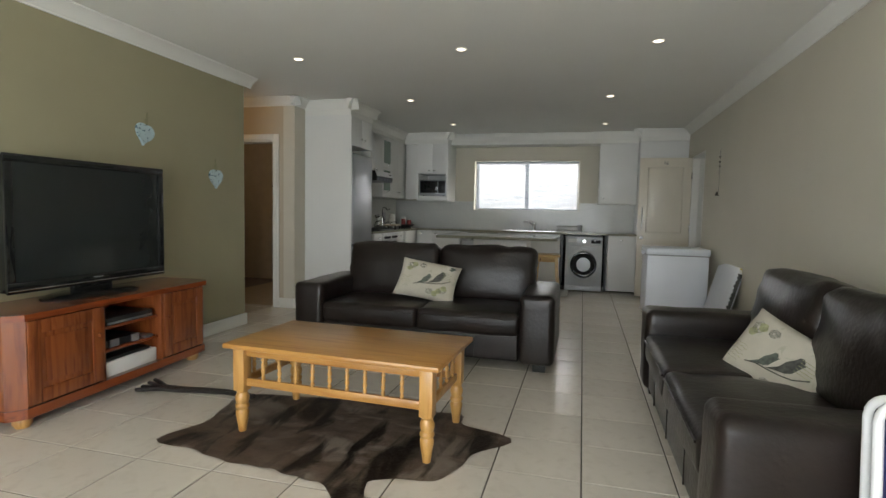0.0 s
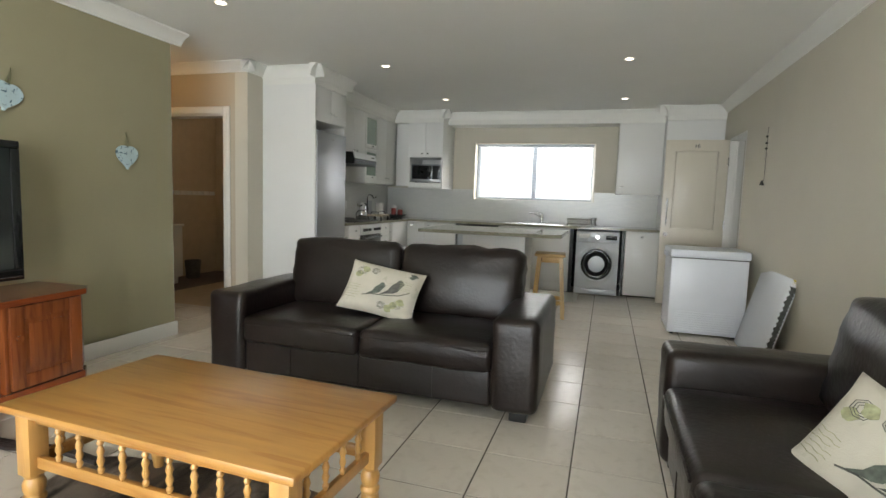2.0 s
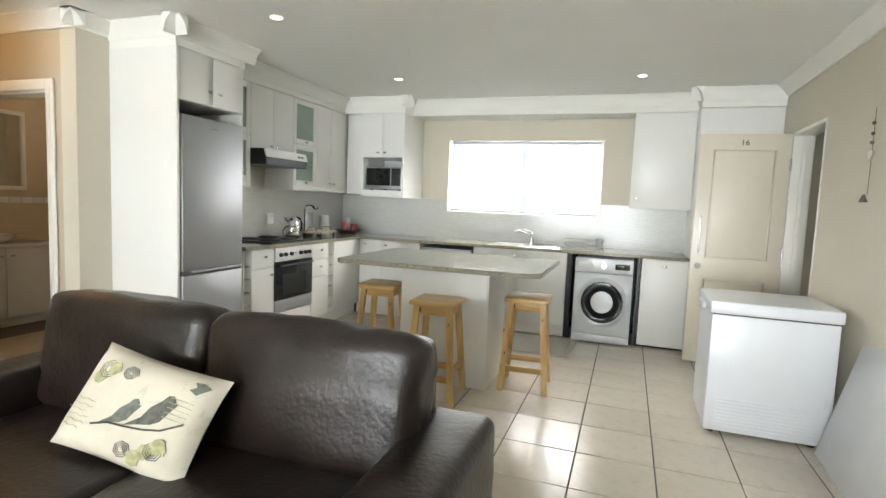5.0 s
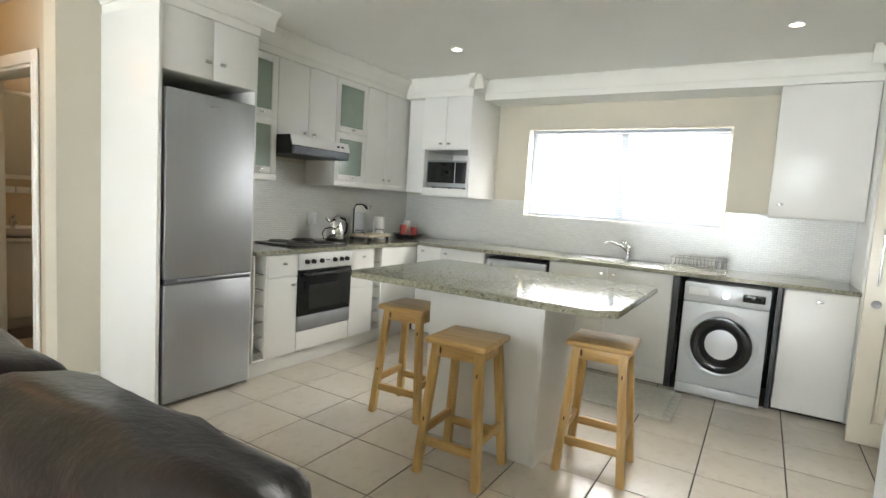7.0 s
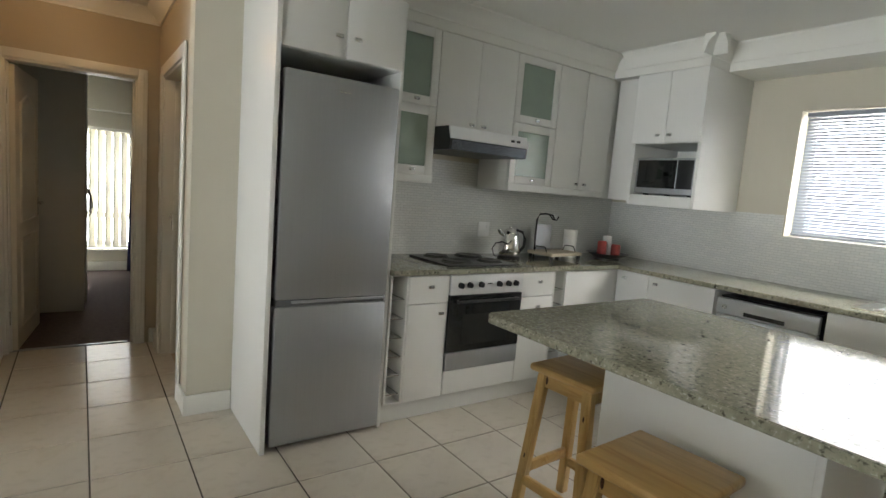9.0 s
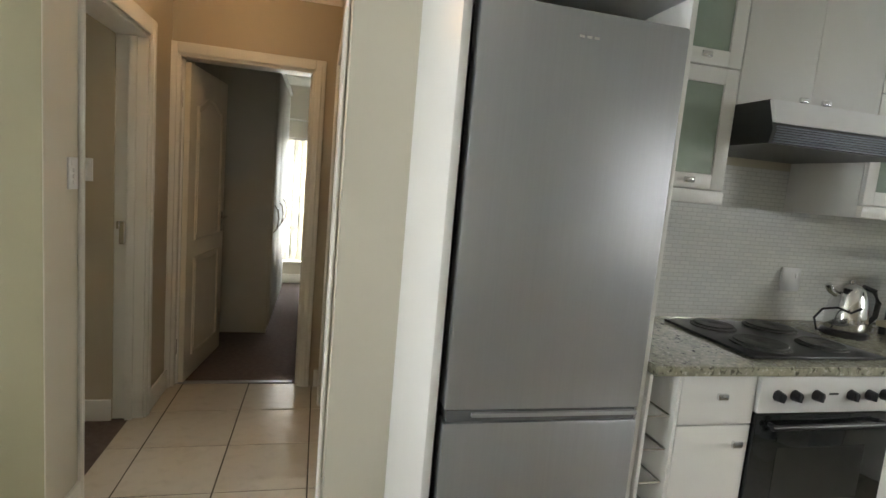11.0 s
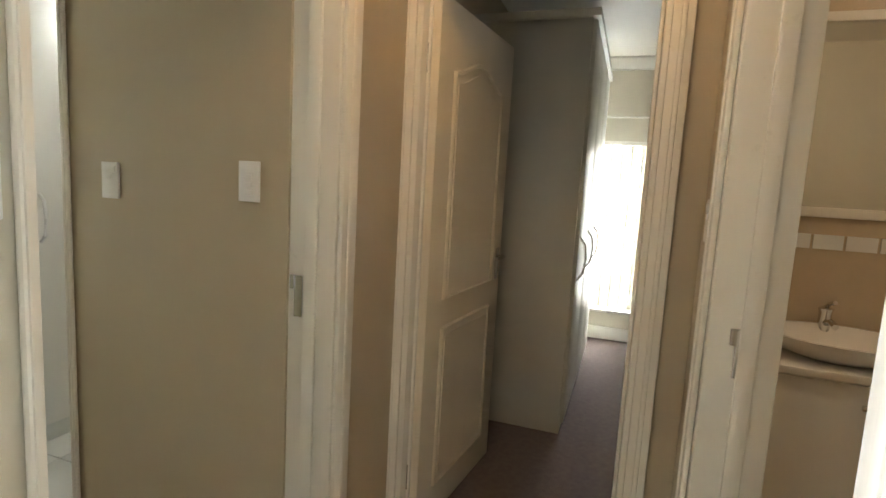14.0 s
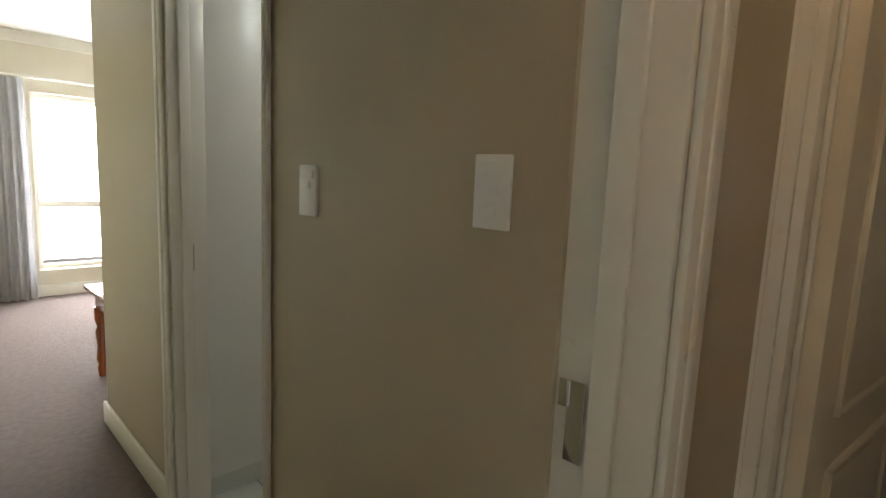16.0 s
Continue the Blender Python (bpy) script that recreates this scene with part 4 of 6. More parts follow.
bpart("back", (0.002, 0.01, 0.12), (0.015, Ln - 0.01, 0.60), M_CHERRY, tv)
for y0, y1 in ((0.0, 0.02), (Ln - 0.02, Ln)):
    bpart("side_panel", (0.015, y0, 0.12), (Dp - c, y1, 0.60), M_CHERRYV, tv)
for pts in ([(Dp - c, 0.0), (Dp, c), (Dp - 0.02, c + 0.012), (Dp - c - 0.012, 0.02)], [(Dp - c, Ln), (Dp, Ln - c), (Dp - 0.02, Ln - c - 0.012), (Dp - c - 0.012, Ln - 0.02)]):
    bm = bmesh.new()
    add_prism(bm, pts, 2, 0.12, 0.60)
    part("corner_post", bm, M_CHERRYV, tv)
for y in (0.57, 1.07):
    bpart("divider", (0.015, y - 0.012, 0.12), (Dp - 0.005, y + 0.012, 0.60), M_CHERRYV, tv)
for z in (0.29, 0.44):
    bpart("shelf", (0.015, 0.582, z - 0.009), (Dp - 0.03, 1.058, z + 0.009), M_CHERRY, tv)
for y0, y1, hy in ((c + 0.005, 0.555, 0.52), (1.085, Ln - c - 0.005, 1.12)):
    dr = bpart("door", (Dp - 0.022, y0, 0.13), (Dp - 0.004, y1, 0.592), M_CHERRYV, tv, 0.003)
    for a0, a1, b0, b1 in ((y0, y0 + 0.075, 0.13, 0.592), (y1 - 0.075, y1, 0.13, 0.592), (y0 + 0.075, y1 - 0.075, 0.13, 0.205), (y0 + 0.075, y1 - 0.075, 0.517, 0.592)):
        bpart("stile", (Dp - 0.004, a0, b0), (Dp + 0.008, a1, b1), M_CHERRYV, dr, 0.003)
    bpart("raised_panel", (Dp - 0.004, y0 + 0.105, 0.235), (Dp + 0.004, y1 - 0.105, 0.487), M_CHERRYV, dr, 0.008)
    bm = bmesh.new()
    add_cyl(bm, (Dp + 0.006, hy, 0.42), (Dp + 0.035, hy, 0.42), 0.010, 0.017)
    part("knob", bm, M_CHERRYV, dr)
for x in (0.06, Dp - 0.08):
    for y in (0.10, Ln - 0.10):
        bm = bmesh.new()
        add_lathe(bm, [(0.036, 0), (0.048, 0.02), (0.048, 0.045), (0.036, 0.065)], (x, y, 0))
        part("bun_foot", bm, M_PINEV, tv, "pale turned bun foot")


def deck(name, label, lo, hi, material, extra=()):
    ob = thing(name, label, name.replace("_", " "), tv.matrix_world.copy())
    bpart("case", lo, hi, material, ob, 0.004)
    for nm, a, b, mm in extra:
        bpart(nm, a, b, mm, ob, 0.002)


deck("disc_player", "black disc player on the upper cabinet shelf", (0.10, 0.62, 0.449), (0.42, 1.02, 0.495), M_BLACK, (("front_strip", (0.42, 0.63, 0.455), (0.424, 1.01, 0.468), M_STEEL),))
deck("decoder", "dark decoder with silver ends on the cabinet shelf", (0.12, 0.62, 0.299), (0.40, 0.92, 0.345), M_BLACK, (("end_cap", (0.40, 0.66, 0.302), (0.415, 0.73, 0.35), M_STEEL), ("end_cap", (0.40, 0.84, 0.302), (0.415, 0.90, 0.35), M_STEEL)))
deck("remote_control", "small dark remote control on the cabinet shelf", (0.28, 0.96, 0.299), (0.42, 1.02, 0.315), M_STEEL)
deck("storage_box", "shallow pale cardboard box with papers in the cabinet", (0.06, 0.60, 0.12), (0.43, 1.04, 0.215), M_PAPER, (("papers", (0.08, 0.62, 0.215), (0.41, 1.0, 0.235), M_BLACK),))

# television
te = thing("television", "large black flat television on a pedestal, switched off", "television", pose(-2.60, 3.163, 0.637, 0, 0, 0.5))
bpart("case", (-0.05, -0.57, 0.075), (0.035, 0.57, 0.86), M_GLOSSBLACK, te, 0.012)
bpart("bezel", (0.033, -0.575, 0.07), (0.05, 0.575, 0.135), M_GLOSSBLACK, te, 0.006)
bpart("bezel", (0.033, -0.575, 0.82), (0.05, 0.575, 0.865), M_GLOSSBLACK, te, 0.006)
for y in (-0.55, 0.55):
    bpart("bezel", (0.033, y - 0.025, 0.135), (0.05, y + 0.025, 0.82), M_GLOSSBLACK, te, 0.006)
bpart("screen", (0.034, -0.525, 0.135), (0.039, 0.525, 0.82), mat("dark_glass_screen", (0.020, 0.023, 0.022), 0.14, var=0.02, bump=0, spec=0.6), te, 0)
bpart("chrome_strip", (0.046, -0.57, 0.085), (0.053, 0.57, 0.091), M_CHROME, te, 0.001)
bm = bmesh.new()
for k in range(4):
    add_box(bm, (0.050, -0.035 + k * 0.019, 0.112), (0.0515, -0.022 + k * 0.019, 0.117))
part("maker_mark", bm, M_STEEL, te)
bpart("neck", (-0.03, -0.14, 0.02), (0.015, 0.14, 0.09), M_GLOSSBLACK, te, 0.006)
bm = bmesh.new()
add_lathe(bm, [(0.20, 0), (0.20, 0.008), (0.17, 0.022), (0.05, 0.026)], (0, 0, 0), 40)
bmesh.ops.transform(bm, matrix=Matrix.Diagonal((0.85, 1.7, 1, 1)), verts=bm.verts)
part("stand_base", bm, M_GLOSSBLACK, te)


def heart(y, z, s, lean):
    ob = thing("hanging_heart", "pale blue patterned tin heart hanging on a cord", "wall ornament", pose(XW, y, z, lean), "hanging hearts")
    bm = bmesh.new()
    pts = []
    for k in range(40):
        a = 2 * math.pi * k / 40
        pts.append((16 * math.sin(a) ** 3 * s / 34, (14 * math.cos(a) - 3.2 * math.cos(2 * a) - 1.4 * math.cos(3 * a) - 0.6 * math.cos(4 * a)) * s / 32))
    add_prism(bm, pts, 0, 0.004, 0.022)
    bmesh.ops.bevel(bm, geom=[e for e in bm.edges if abs(e.verts[0].co.x - e.verts[1].co.x) < 1e-6], offset=0.004, segments=2, affect="EDGES")
    part("heart", bm, M_HEART, ob)
    bm = bmesh.new()
    add_tube(bm, [(0.010, 0, s * 0.14), (0.008, -0.012, s * 0.4), (0.005, 0, s * 0.86), (0.008, 0.012, s * 0.4), (0.010, 0.004, s * 0.14)], 0.003, 6)
    part("cord", bm, M_PRINTG, ob)


heart(3.88, 1.80, 0.20, -12)
heart(4.715, 1.505, 0.205, 0)

# string of charms on the cream wall
ch = thing("wall_charm", "thin hanging string of metal charms with a heart and bell", "wall ornament", pose(XE, 7.18, 2.02))
bm = bmesh.new()
add_cyl(bm, (-0.008, 0, 0), (-0.008, 0, -0.50), 0.0015, seg=6)
part("string", bm, M_BLACK, ch)
for z in (-0.09, -0.15, -0.20):
    bm = bmesh.new()
    bmesh.ops.create_icosphere(bm, subdivisions=2, radius=0.011, matrix=Matrix.Translation((-0.012, 0, z)))
    part("bead", bm, M_PRINT, ch)
bm = bmesh.new()
pts = [(16 * math.sin(a * math.pi / 12) ** 3 * 0.0022, (13 * math.cos(a * math.pi / 12) - 5 * math.cos(a * math.pi / 6) - 2 * math.cos(a * math.pi / 4)) * 0.0022 - 0.27) for a in range(24)]
add_prism(bm, pts, 0, -0.018, -0.006)
part("heart", bm, M_CHROME, ch)
bm = bmesh.new()
add_lathe(bm, [(0.022, 0), (0.016, 0.015), (0.008, 0.04), (0.003, 0.045)], (-0.024, 0, -0.54), 14)
part("bell", bm, M_PRINT, ch)

# chest freezer
fz = thing("chest_freezer", "white chest freezer standing on the tiles by the wall", "freezer", pose(1.30, 7.10, 0))
bpart("body", (0, 0, 0.02), (0.68, 0.56, 0.76), M_FREEZER, fz, 0.012)
bpart("lid", (-0.012, -0.012, 0.765), (0.692, 0.572, 0.845), M_FREEZER, fz, 0.015)
bpart("gasket", (0.006, 0.006, 0.755), (0.674, 0.554, 0.768), M_RUBBER, fz, 0)
lh = bpart("lid_handle", (-0.035, 0.20, 0.755), (-0.01, 0.40, 0.80), M_FREEZER, fz, 0.008)
for k in range(9):
    bpart("vent_slat", (0.06, -0.004, 0.05 + k * 0.022), (0.60, 0.002, 0.062 + k * 0.022), M_FREEZER, fz, 0.001)
for x in (0.05, 0.6):
    for y in (0.05, 0.48):
        bm = bmesh.new()
        add_cyl(bm, (x, y, 0), (x, y, 0.025), 0.02)
        part("foot", bm, M_BLACK, fz)

# spare freezer lid leaning on the wall
fl = thing("leaning_panel", "white insulated freezer lid with torn gasket leaning on the wall", "panel", pose(1.845, 6.10, 0.0, 0, 14.5, -2.5))
bpart("slab", (-0.0, 0, 0.0), (0.06, 0.95, 0.76), M_FREEZER, fl, 0.012)
bm = bmesh.new()
edge = [(0.010 + 0.007 * math.sin(k * 1.9) + 0.004 * math.sin(k * 0.7), 0.03 + k * 0.013) for k in range(53)]
edge += [(0.044 + 0.006 * math.sin(k * 2.7), 0.03 + k * 0.013) for k in range(52, -1, -1)]
add_prism(bm, edge, 1, -0.010, 0.004)
part("torn_gasket", bm, M_RUBBER, fl, "dark torn rubber gasket")
bpart("hinge", (0.01, 0.0, 0.72), (0.05, 0.03, 0.762), mat("brass_hinge", (0.5, 0.42, 0.12), 0.35, 0.8, bump=0), fl, 0.002)
bpart("bracket", (0.02, 0.42, 0.755), (0.06, 0.52, 0.775), M_BLACK, fl, 0.003)
cb = thing("power_cable", "thin cream power cable along the skirting", "cable")
bm = bmesh.new()
add_tube(bm, [(1.93, 6.22, 0.006), (1.95, 6.05, 0.006), (1.985, 5.85, 0.006), (2.0, 5.55, 0.006), (2.02, 5.2, 0.006), (2.02, 4.6, 0.006)], 0.004, 6)
part("cable", bm, M_PAPER, cb)

# folded chair by the sofa arm
fo = thing("folding_chair", "folded chair with white tube frame and dark cloth", "folding chair", pose(1.30, 1.93, 0.0, -8, 0, -10))
for y in (0.0, 0.09):
    bm = bmesh.new()
    pts = [(0.0, y, 0.012)] + [(0.0, y, z) for z in (0.2, 0.4, 0.6)]
    pts += [(0.05 - 0.05 * math.cos(a * math.pi / 10), y, 0.70 + 0.05 * math.sin(a * math.pi / 10)) for a in range(6)]
    pts += [(0.40, y, 0.75)] + [(0.40 + 0.05 * math.sin(a * math.pi / 10), y, 0.70 + 0.05 * math.cos(a * math.pi / 10)) for a in range(6)] + [(0.45, y, 0.3), (0.45, y, 0.012)]
    add_tube(bm, pts, 0.013, 10)
    part("tube_frame", bm, M_WHITE, fo)
bpart("cloth_seat", (0.015, 0.03, 0.25), (0.435, 0.06, 0.70), M_BLUE, fo, 0.01)


# ---- kitchen ----
def knob(bm, x, y, z, axis, s=1):
    d = Vector((s, 0, 0)) if axis == 0 else Vector((0, s, 0))
    p = Vector((x, y, z))
    add_cyl(bm, p, p + d * 0.015, 0.006, seg=12)
    if axis == 0:
        add_box(bm, p + Vector((0.012 * s, -0.020, -0.010)), p + Vector((0.024 * s, 0.020, 0.010)), 0.004)
    else:
        add_box(bm, p + Vector((-0.020, 0.012 * s, -0.010)), p + Vector((0.020, 0.024 * s, 0.010)), 0.004)


def unit(name, label, lo, hi, face, fronts, category="cabinet"):
    """A carcass with fronts. face 'x' looks to +x, 'y' looks to -y. A front: (a0, a1, z0, z1, kind, knobs)."""
    ob = thing(name, label, category)
    g = 0.0015
    if face == "x":
        bpart("body", lo, (hi[0] - 0.02, hi[1], hi[2]), M_CAB, ob, 0.001)
    else:
        bpart("body", (lo[0], lo[1] + 0.02, lo[2]), hi, M_CAB, ob, 0.001)
    for a0, a1, z0, z1, kind, knobs in fronts:
        def pb(pn, b0, b1, c0, c1, d0, d1, mm, par, bev=0.002, lab=""):
            if face == "x":
                return bpart(pn, (hi[0] + d0, b0, c0), (hi[0] + d1, b1, c1), mm, par, bev, lab)
            return bpart(pn, (b0, lo[1] - d1, c0), (b1, lo[1] - d0, c1), mm, par, bev, lab)
        if kind == "glass":
            w = 0.055
            dr = pb("door", a0 + g, a0 + w, z0 + g, z1 - g, -0.019, 0, M_CAB, ob)
            pb("stile", a1 - w, a1 - g, z0 + g, z1 - g, -0.019, 0, M_CAB, dr)
            pb("rail", a0 + w, a1 - w, z0 + g, z0 + w, -0.019, 0, M_CAB, dr)
            pb("rail", a0 + w, a1 - w, z1 - w, z1 - g, -0.019, 0, M_CAB, dr)
            pb("pane", a0 + w, a1 - w, z0 + w, z1 - w, -0.014, -0.008, M_FROST, dr, 0, "frosted greenish glass pane")
        else:
            dr = pb("drawer_front" if kind == "drawer" else "door", a0 + g, a1 - g, z0 + g, z1 - g, -0.019, 0, M_CAB, ob)
        for ka, kz in knobs:
            bm = bmesh.new()
            if face == "x":
                knob(bm, hi[0], ka, kz, 0, 1)
            else:
                knob(bm, ka, lo[1], kz, 1, -1)
            part("knob", bm, M_CHROME, dr, "small satin metal knob")
    return ob


FX = -2.25     # front of the side-wall base units
FY = 9.10      # front of the back-wall base units
UX = -2.50     # front of the side-wall upper units
UY = 9.36      # front of the back-wall upper units
GZ = 0.935

# fridge housing
fh = thing("fridge_housing", "tall white panel housing with a bridging cupboard over the fridge", "cabinet")
bpart("side_panel", (XK + 0.001, 6.375, 0), (-2.23, 6.40, 2.38), M_CAB, fh, 0.002)
bpart("side_panel", (XK + 0.001, 7.055, 0.0), (-2.26, 7.075, 2.38), M_CAB, fh, 0.002)
bpart("body", (XK + 0.001, 6.40, 2.02), (-2.26, 7.055, 2.38), M_CAB, fh, 0.001)
for y0, y1, ky in ((6.40, 6.728, 6.68), (6.728, 7.055, 6.78)):
    dr = bpart("door", (-2.259, y0 + 0.0015, 2.022), (-2.24, y1 - 0.0015, 2.378), M_CAB, fh, 0.002)
    bm = bmesh.new()
    knob(bm, -2.24, ky, 2.12, 0)
    part("knob", bm, M_CHROME, dr, "small satin metal knob")

fg = thing("fridge_freezer", "tall silver fridge freezer with two doors", "fridge", pose(0, 0, 0))
bpart("case", (-2.84, 6.425, 0.02), (-2.30, 7.035, 1.92), M_BLACK, fg, 0.006)
bpart("door", (-2.295, 6.42, 0.80), (-2.225, 7.04, 1.925), M_STEEL, fg, 0.012, "silver upper door")
bpart("door", (-2.295, 6.42, 0.03), (-2.225, 7.04, 0.765), M_STEEL, fg, 0.012, "silver lower door")
bpart("handle_strip", (-2.30, 6.43, 0.765), (-2.232, 7.03, 0.80), mat("grey_recess", (0.12, 0.125, 0.13), 0.3, bump=0), fg, 0.003)
bpart("handle_lip", (-2.232, 6.50, 0.782), (-2.218, 7.03, 0.796), M_STEEL, fg, 0.004)
bm = bmesh.new()
for k in range(3):
    add_box(bm, (-2.2255, 6.70 + k * 0.022, 1.85), (-2.2242, 6.715 + k * 0.022, 1.857))
part("maker_mark", bm, M_CHROME, fg)

# base units along the side wall
wr = thing("wire_rack_unit", "narrow open base unit with wire racks beside the fridge", "cabinet")
bpart("side_panel", (XK + 0.001, 7.08, 0.12), (FX, 7.092, 0.865), M_CAB, wr, 0.001)
bpart("side_panel", (XK + 0.001, 7.188, 0.12), (FX, 7.20, 0.865), M_CAB, wr, 0.001)
bpart("floor_panel", (XK + 0.001, 7.092, 0.12), (FX, 7.188, 0.135), M_CAB, wr, 0.001)
bpart("back", (XK + 0.001, 7.092, 0.135), (XK + 0.02, 7.188, 0.865), M_CAB, wr, 0)
for k in range(6):
    bm = bmesh.new()
    z = 0.18 + k * 0.11
    add_tube(bm, [(FX - 0.01, 7.10, z), (FX - 0.01, 7.18, z), (XK + 0.05, 7.18, z), (XK + 0.05, 7.10, z)], 0.004, 6, True)
    part("wire_rack", bm, M_CHROME, wr)
unit("base_cabinet", "white gloss base cabinet with a drawer over a door", (XK + 0.001, 7.202, 0.12), (FX, 7.49, 0.865), "x", [(7.202, 7.49, 0.70, 0.862, "drawer", [(7.345, 0.80)]), (7.202, 7.49, 0.122, 0.698, "door", [(7.43, 0.64)])])
unit("base_cabinet", "white gloss base cabinet with drawers beside the oven", (XK + 0.001, 8.092, 0.12), (FX, 8.40, 0.865), "x", [(8.092, 8.40, 0.70, 0.862, "drawer", [(8.245, 0.80)]), (8.092, 8.40, 0.53, 0.698, "drawer", [(8.245, 0.63)]), (8.092, 8.40, 0.122, 0.528, "door", [])])
wr2 = thing("wire_rack_unit", "narrow open base unit with wire racks beside the corner", "cabinet")
bpart("side_panel", (XK + 0.001, 8.402, 0.12), (FX, 8.412, 0.865), M_CAB, wr2, 0.001)
bpart("back", (XK + 0.001, 8.412, 0.12), (XK + 0.02, 8.52, 0.865), M_CAB, wr2, 0)
for k in range(6):
    bm = bmesh.new()
    z = 0.18 + k * 0.11
    add_tube(bm, [(FX - 0.01, 8.42, z), (FX - 0.01, 8.51, z), (XK + 0.05, 8.51, z), (XK + 0.05, 8.42, z)], 0.004, 6, True)
    part("wire_rack", bm, M_CHROME, wr2)
unit("corner_cabinet", "white gloss corner base cabinet", (XK + 0.001, 8.522, 0.12), (FX, YN - 0.001, 0.865), "x", [(8.522, FY - 0.01, 0.122, 0.862, "door", [])])
sbox("plinth_kitchen_side", (XK + 0.001, 7.08, 0), (FX - 0.05, 9.10, 0.118), M_CAB, "white kitchen plinth under the side units", "plinth", 0.001)
sbox("plinth_kitchen_back", (FX - 0.05, FY + 0.05, 0), (0.20, YN - 0.001, 0.118), M_CAB, "white kitchen plinth under the back units", "plinth", 0.001)

# oven
ov = thing("built_in_oven", "built-in oven with black glass door and steel control panel", "oven")
bpart("case", (XK + 0.05, 7.495, 0.125), (FX - 0.02, 8.088, 0.86), M_BLACK, ov, 0)
bpart("filler_panel", (FX - 0.02, 7.495, 0.125), (FX - 0.001, 8.088, 0.27), M_CAB, ov, 0.002)
dr = bpart("oven_door", (FX - 0.018, 7.495, 0.39), (FX + 0.012, 8.088, 0.735), M_GLOSSBLACK, ov, 0.003, "black glass oven door")
bpart("window_border", (FX + 0.0125, 7.60, 0.43), (FX + 0.0135, 7.98, 0.62), mat("smoked_oven_glass", (0.03, 0.03, 0.028), 0.1, bump=0), dr, 0)
bpart("steel_band", (FX - 0.018, 7.495, 0.275), (FX + 0.011, 8.088, 0.385), M_STEEL, ov, 0.003)
bpart("control_panel", (FX - 0.018, 7.495, 0.74), (FX + 0.012, 8.088, 0.862), M_SILVER, ov, 0.003)
bm = bmesh.new()
add_cyl(bm, (FX + 0.045, 7.53, 0.705), (FX + 0.045, 8.05, 0.705), 0.009)
for y in (7.55, 8.03):
    add_cyl(bm, (FX + 0.01, y, 0.705), (FX + 0.045, y, 0.705), 0.007)
part("handle", bm, M_BLACK, dr)
for y in (7.565, 7.635, 7.725, 7.875, 7.955, 8.02):
    bm = bmesh.new()
    add_cyl(bm, (FX + 0.012, y, 0.80), (FX + 0.034, y, 0.80), 0.019, 0.016)
    add_box(bm, (FX + 0.03, y - 0.004, 0.785), (FX + 0.042, y + 0.004, 0.815), 0.002)
    part("control_knob", bm, M_BLACK, ov)
bpart("maker_mark", (FX + 0.012, 7.78, 0.80), (FX + 0.0128, 7.82, 0.807), M_BLACK, ov, 0)

# back wall base units
unit("base_cabinet", "white gloss narrow base cabinet next to the corner", (FX + 0.002, FY, 0.12), (-1.97, YN - 0.001, 0.865), "y", [(FX + 0.002, -1.97, 0.122, 0.862, "door", [(-2.17, 0.815)])])
unit("base_cabinet", "white gloss base cabinet beside the dishwasher", (-1.968, FY, 0.12), (-1.47, YN - 0.001, 0.865), "y", [(-1.968, -1.47, 0.122, 0.862, "door", [(-1.90, 0.815)])])
unit("sink_cabinet", "white gloss double-door cabinet under the sink", (-0.83, FY, 0.12), (0.19, YN - 0.001, 0.865), "y", [(-0.83, -0.32, 0.122, 0.862, "door", [(-0.37, 0.815)]), (-0.32, 0.19, 0.122, 0.862, "door", [(-0.27, 0.815)])])
unit("base_cabinet", "white gloss single-door base cabinet beside the washing machine", (0.93, FY, 0.02), (1.355, YN - 0.001, 0.865), "y", [(0.93, 1.355, 0.022, 0.862, "door", [(1.14, 0.80)])])
unit("tall_cabinet", "tall white gloss cupboard behind the entrance door", (1.36, 9.14, 0.0), (XE - 0.002, YN - 0.001, 2.38), "y", [(1.36, XE - 0.002, 0.10, 2.378, "door", [])])

dw = thing("dishwasher", "silver dishwasher under the counter", "dishwasher")
bpart("case", (-1.44, FY + 0.03, 0.02), (-0.86, YN - 0.02, 0.835), M_BLACK, dw, 0)
bpart("door", (-1.445, FY - 0.01, 0.12), (-0.855, FY + 0.028, 0.72), M_WASHER, dw, 0.006)
bpart("control_panel", (-1.445, FY - 0.012, 0.725), (-0.855, FY + 0.028, 0.825), M_WASHER, dw, 0.006)
bpart("handle_recess", (-1.27, FY - 0.014, 0.735), (-1.03, FY - 0.008, 0.76), M_BLACK, dw, 0.003)
bm = bmesh.new()
add_cyl(bm, (-1.39, FY - 0.012, 0.77), (-1.39, FY - 0.022, 0.77), 0.016)
part("dial", bm, M_CHROME, dw)

wm = thing("washing_machine", "silver grey front-loading washing machine with a dark round door", "washing machine", pose(0.27, 9.02, 0))
W0 = 0.60
bpart("case", (0.02, 0.03, 0.02), (W0 - 0.02, 0.58, 0.845), M_WASHER, wm, 0.006)
bpart("front_panel", (0.018, 0.0, 0.09), (W0 - 0.018, 0.03, 0.70), M_WASHER, wm, 0.008)
bpart("kick_panel", (0.018, 0.003, 0.012), (W0 - 0.018, 0.03, 0.086), M_WASHER, wm, 0.005)
cp = bpart("control_panel", (0.018, -0.004, 0.705), (W0 - 0.018, 0.03, 0.845), M_WASHER, wm, 0.008)
bpart("detergent_drawer", (0.05, -0.009, 0.755), (0.19, -0.002, 0.81), M_WHITE, cp, 0.004)
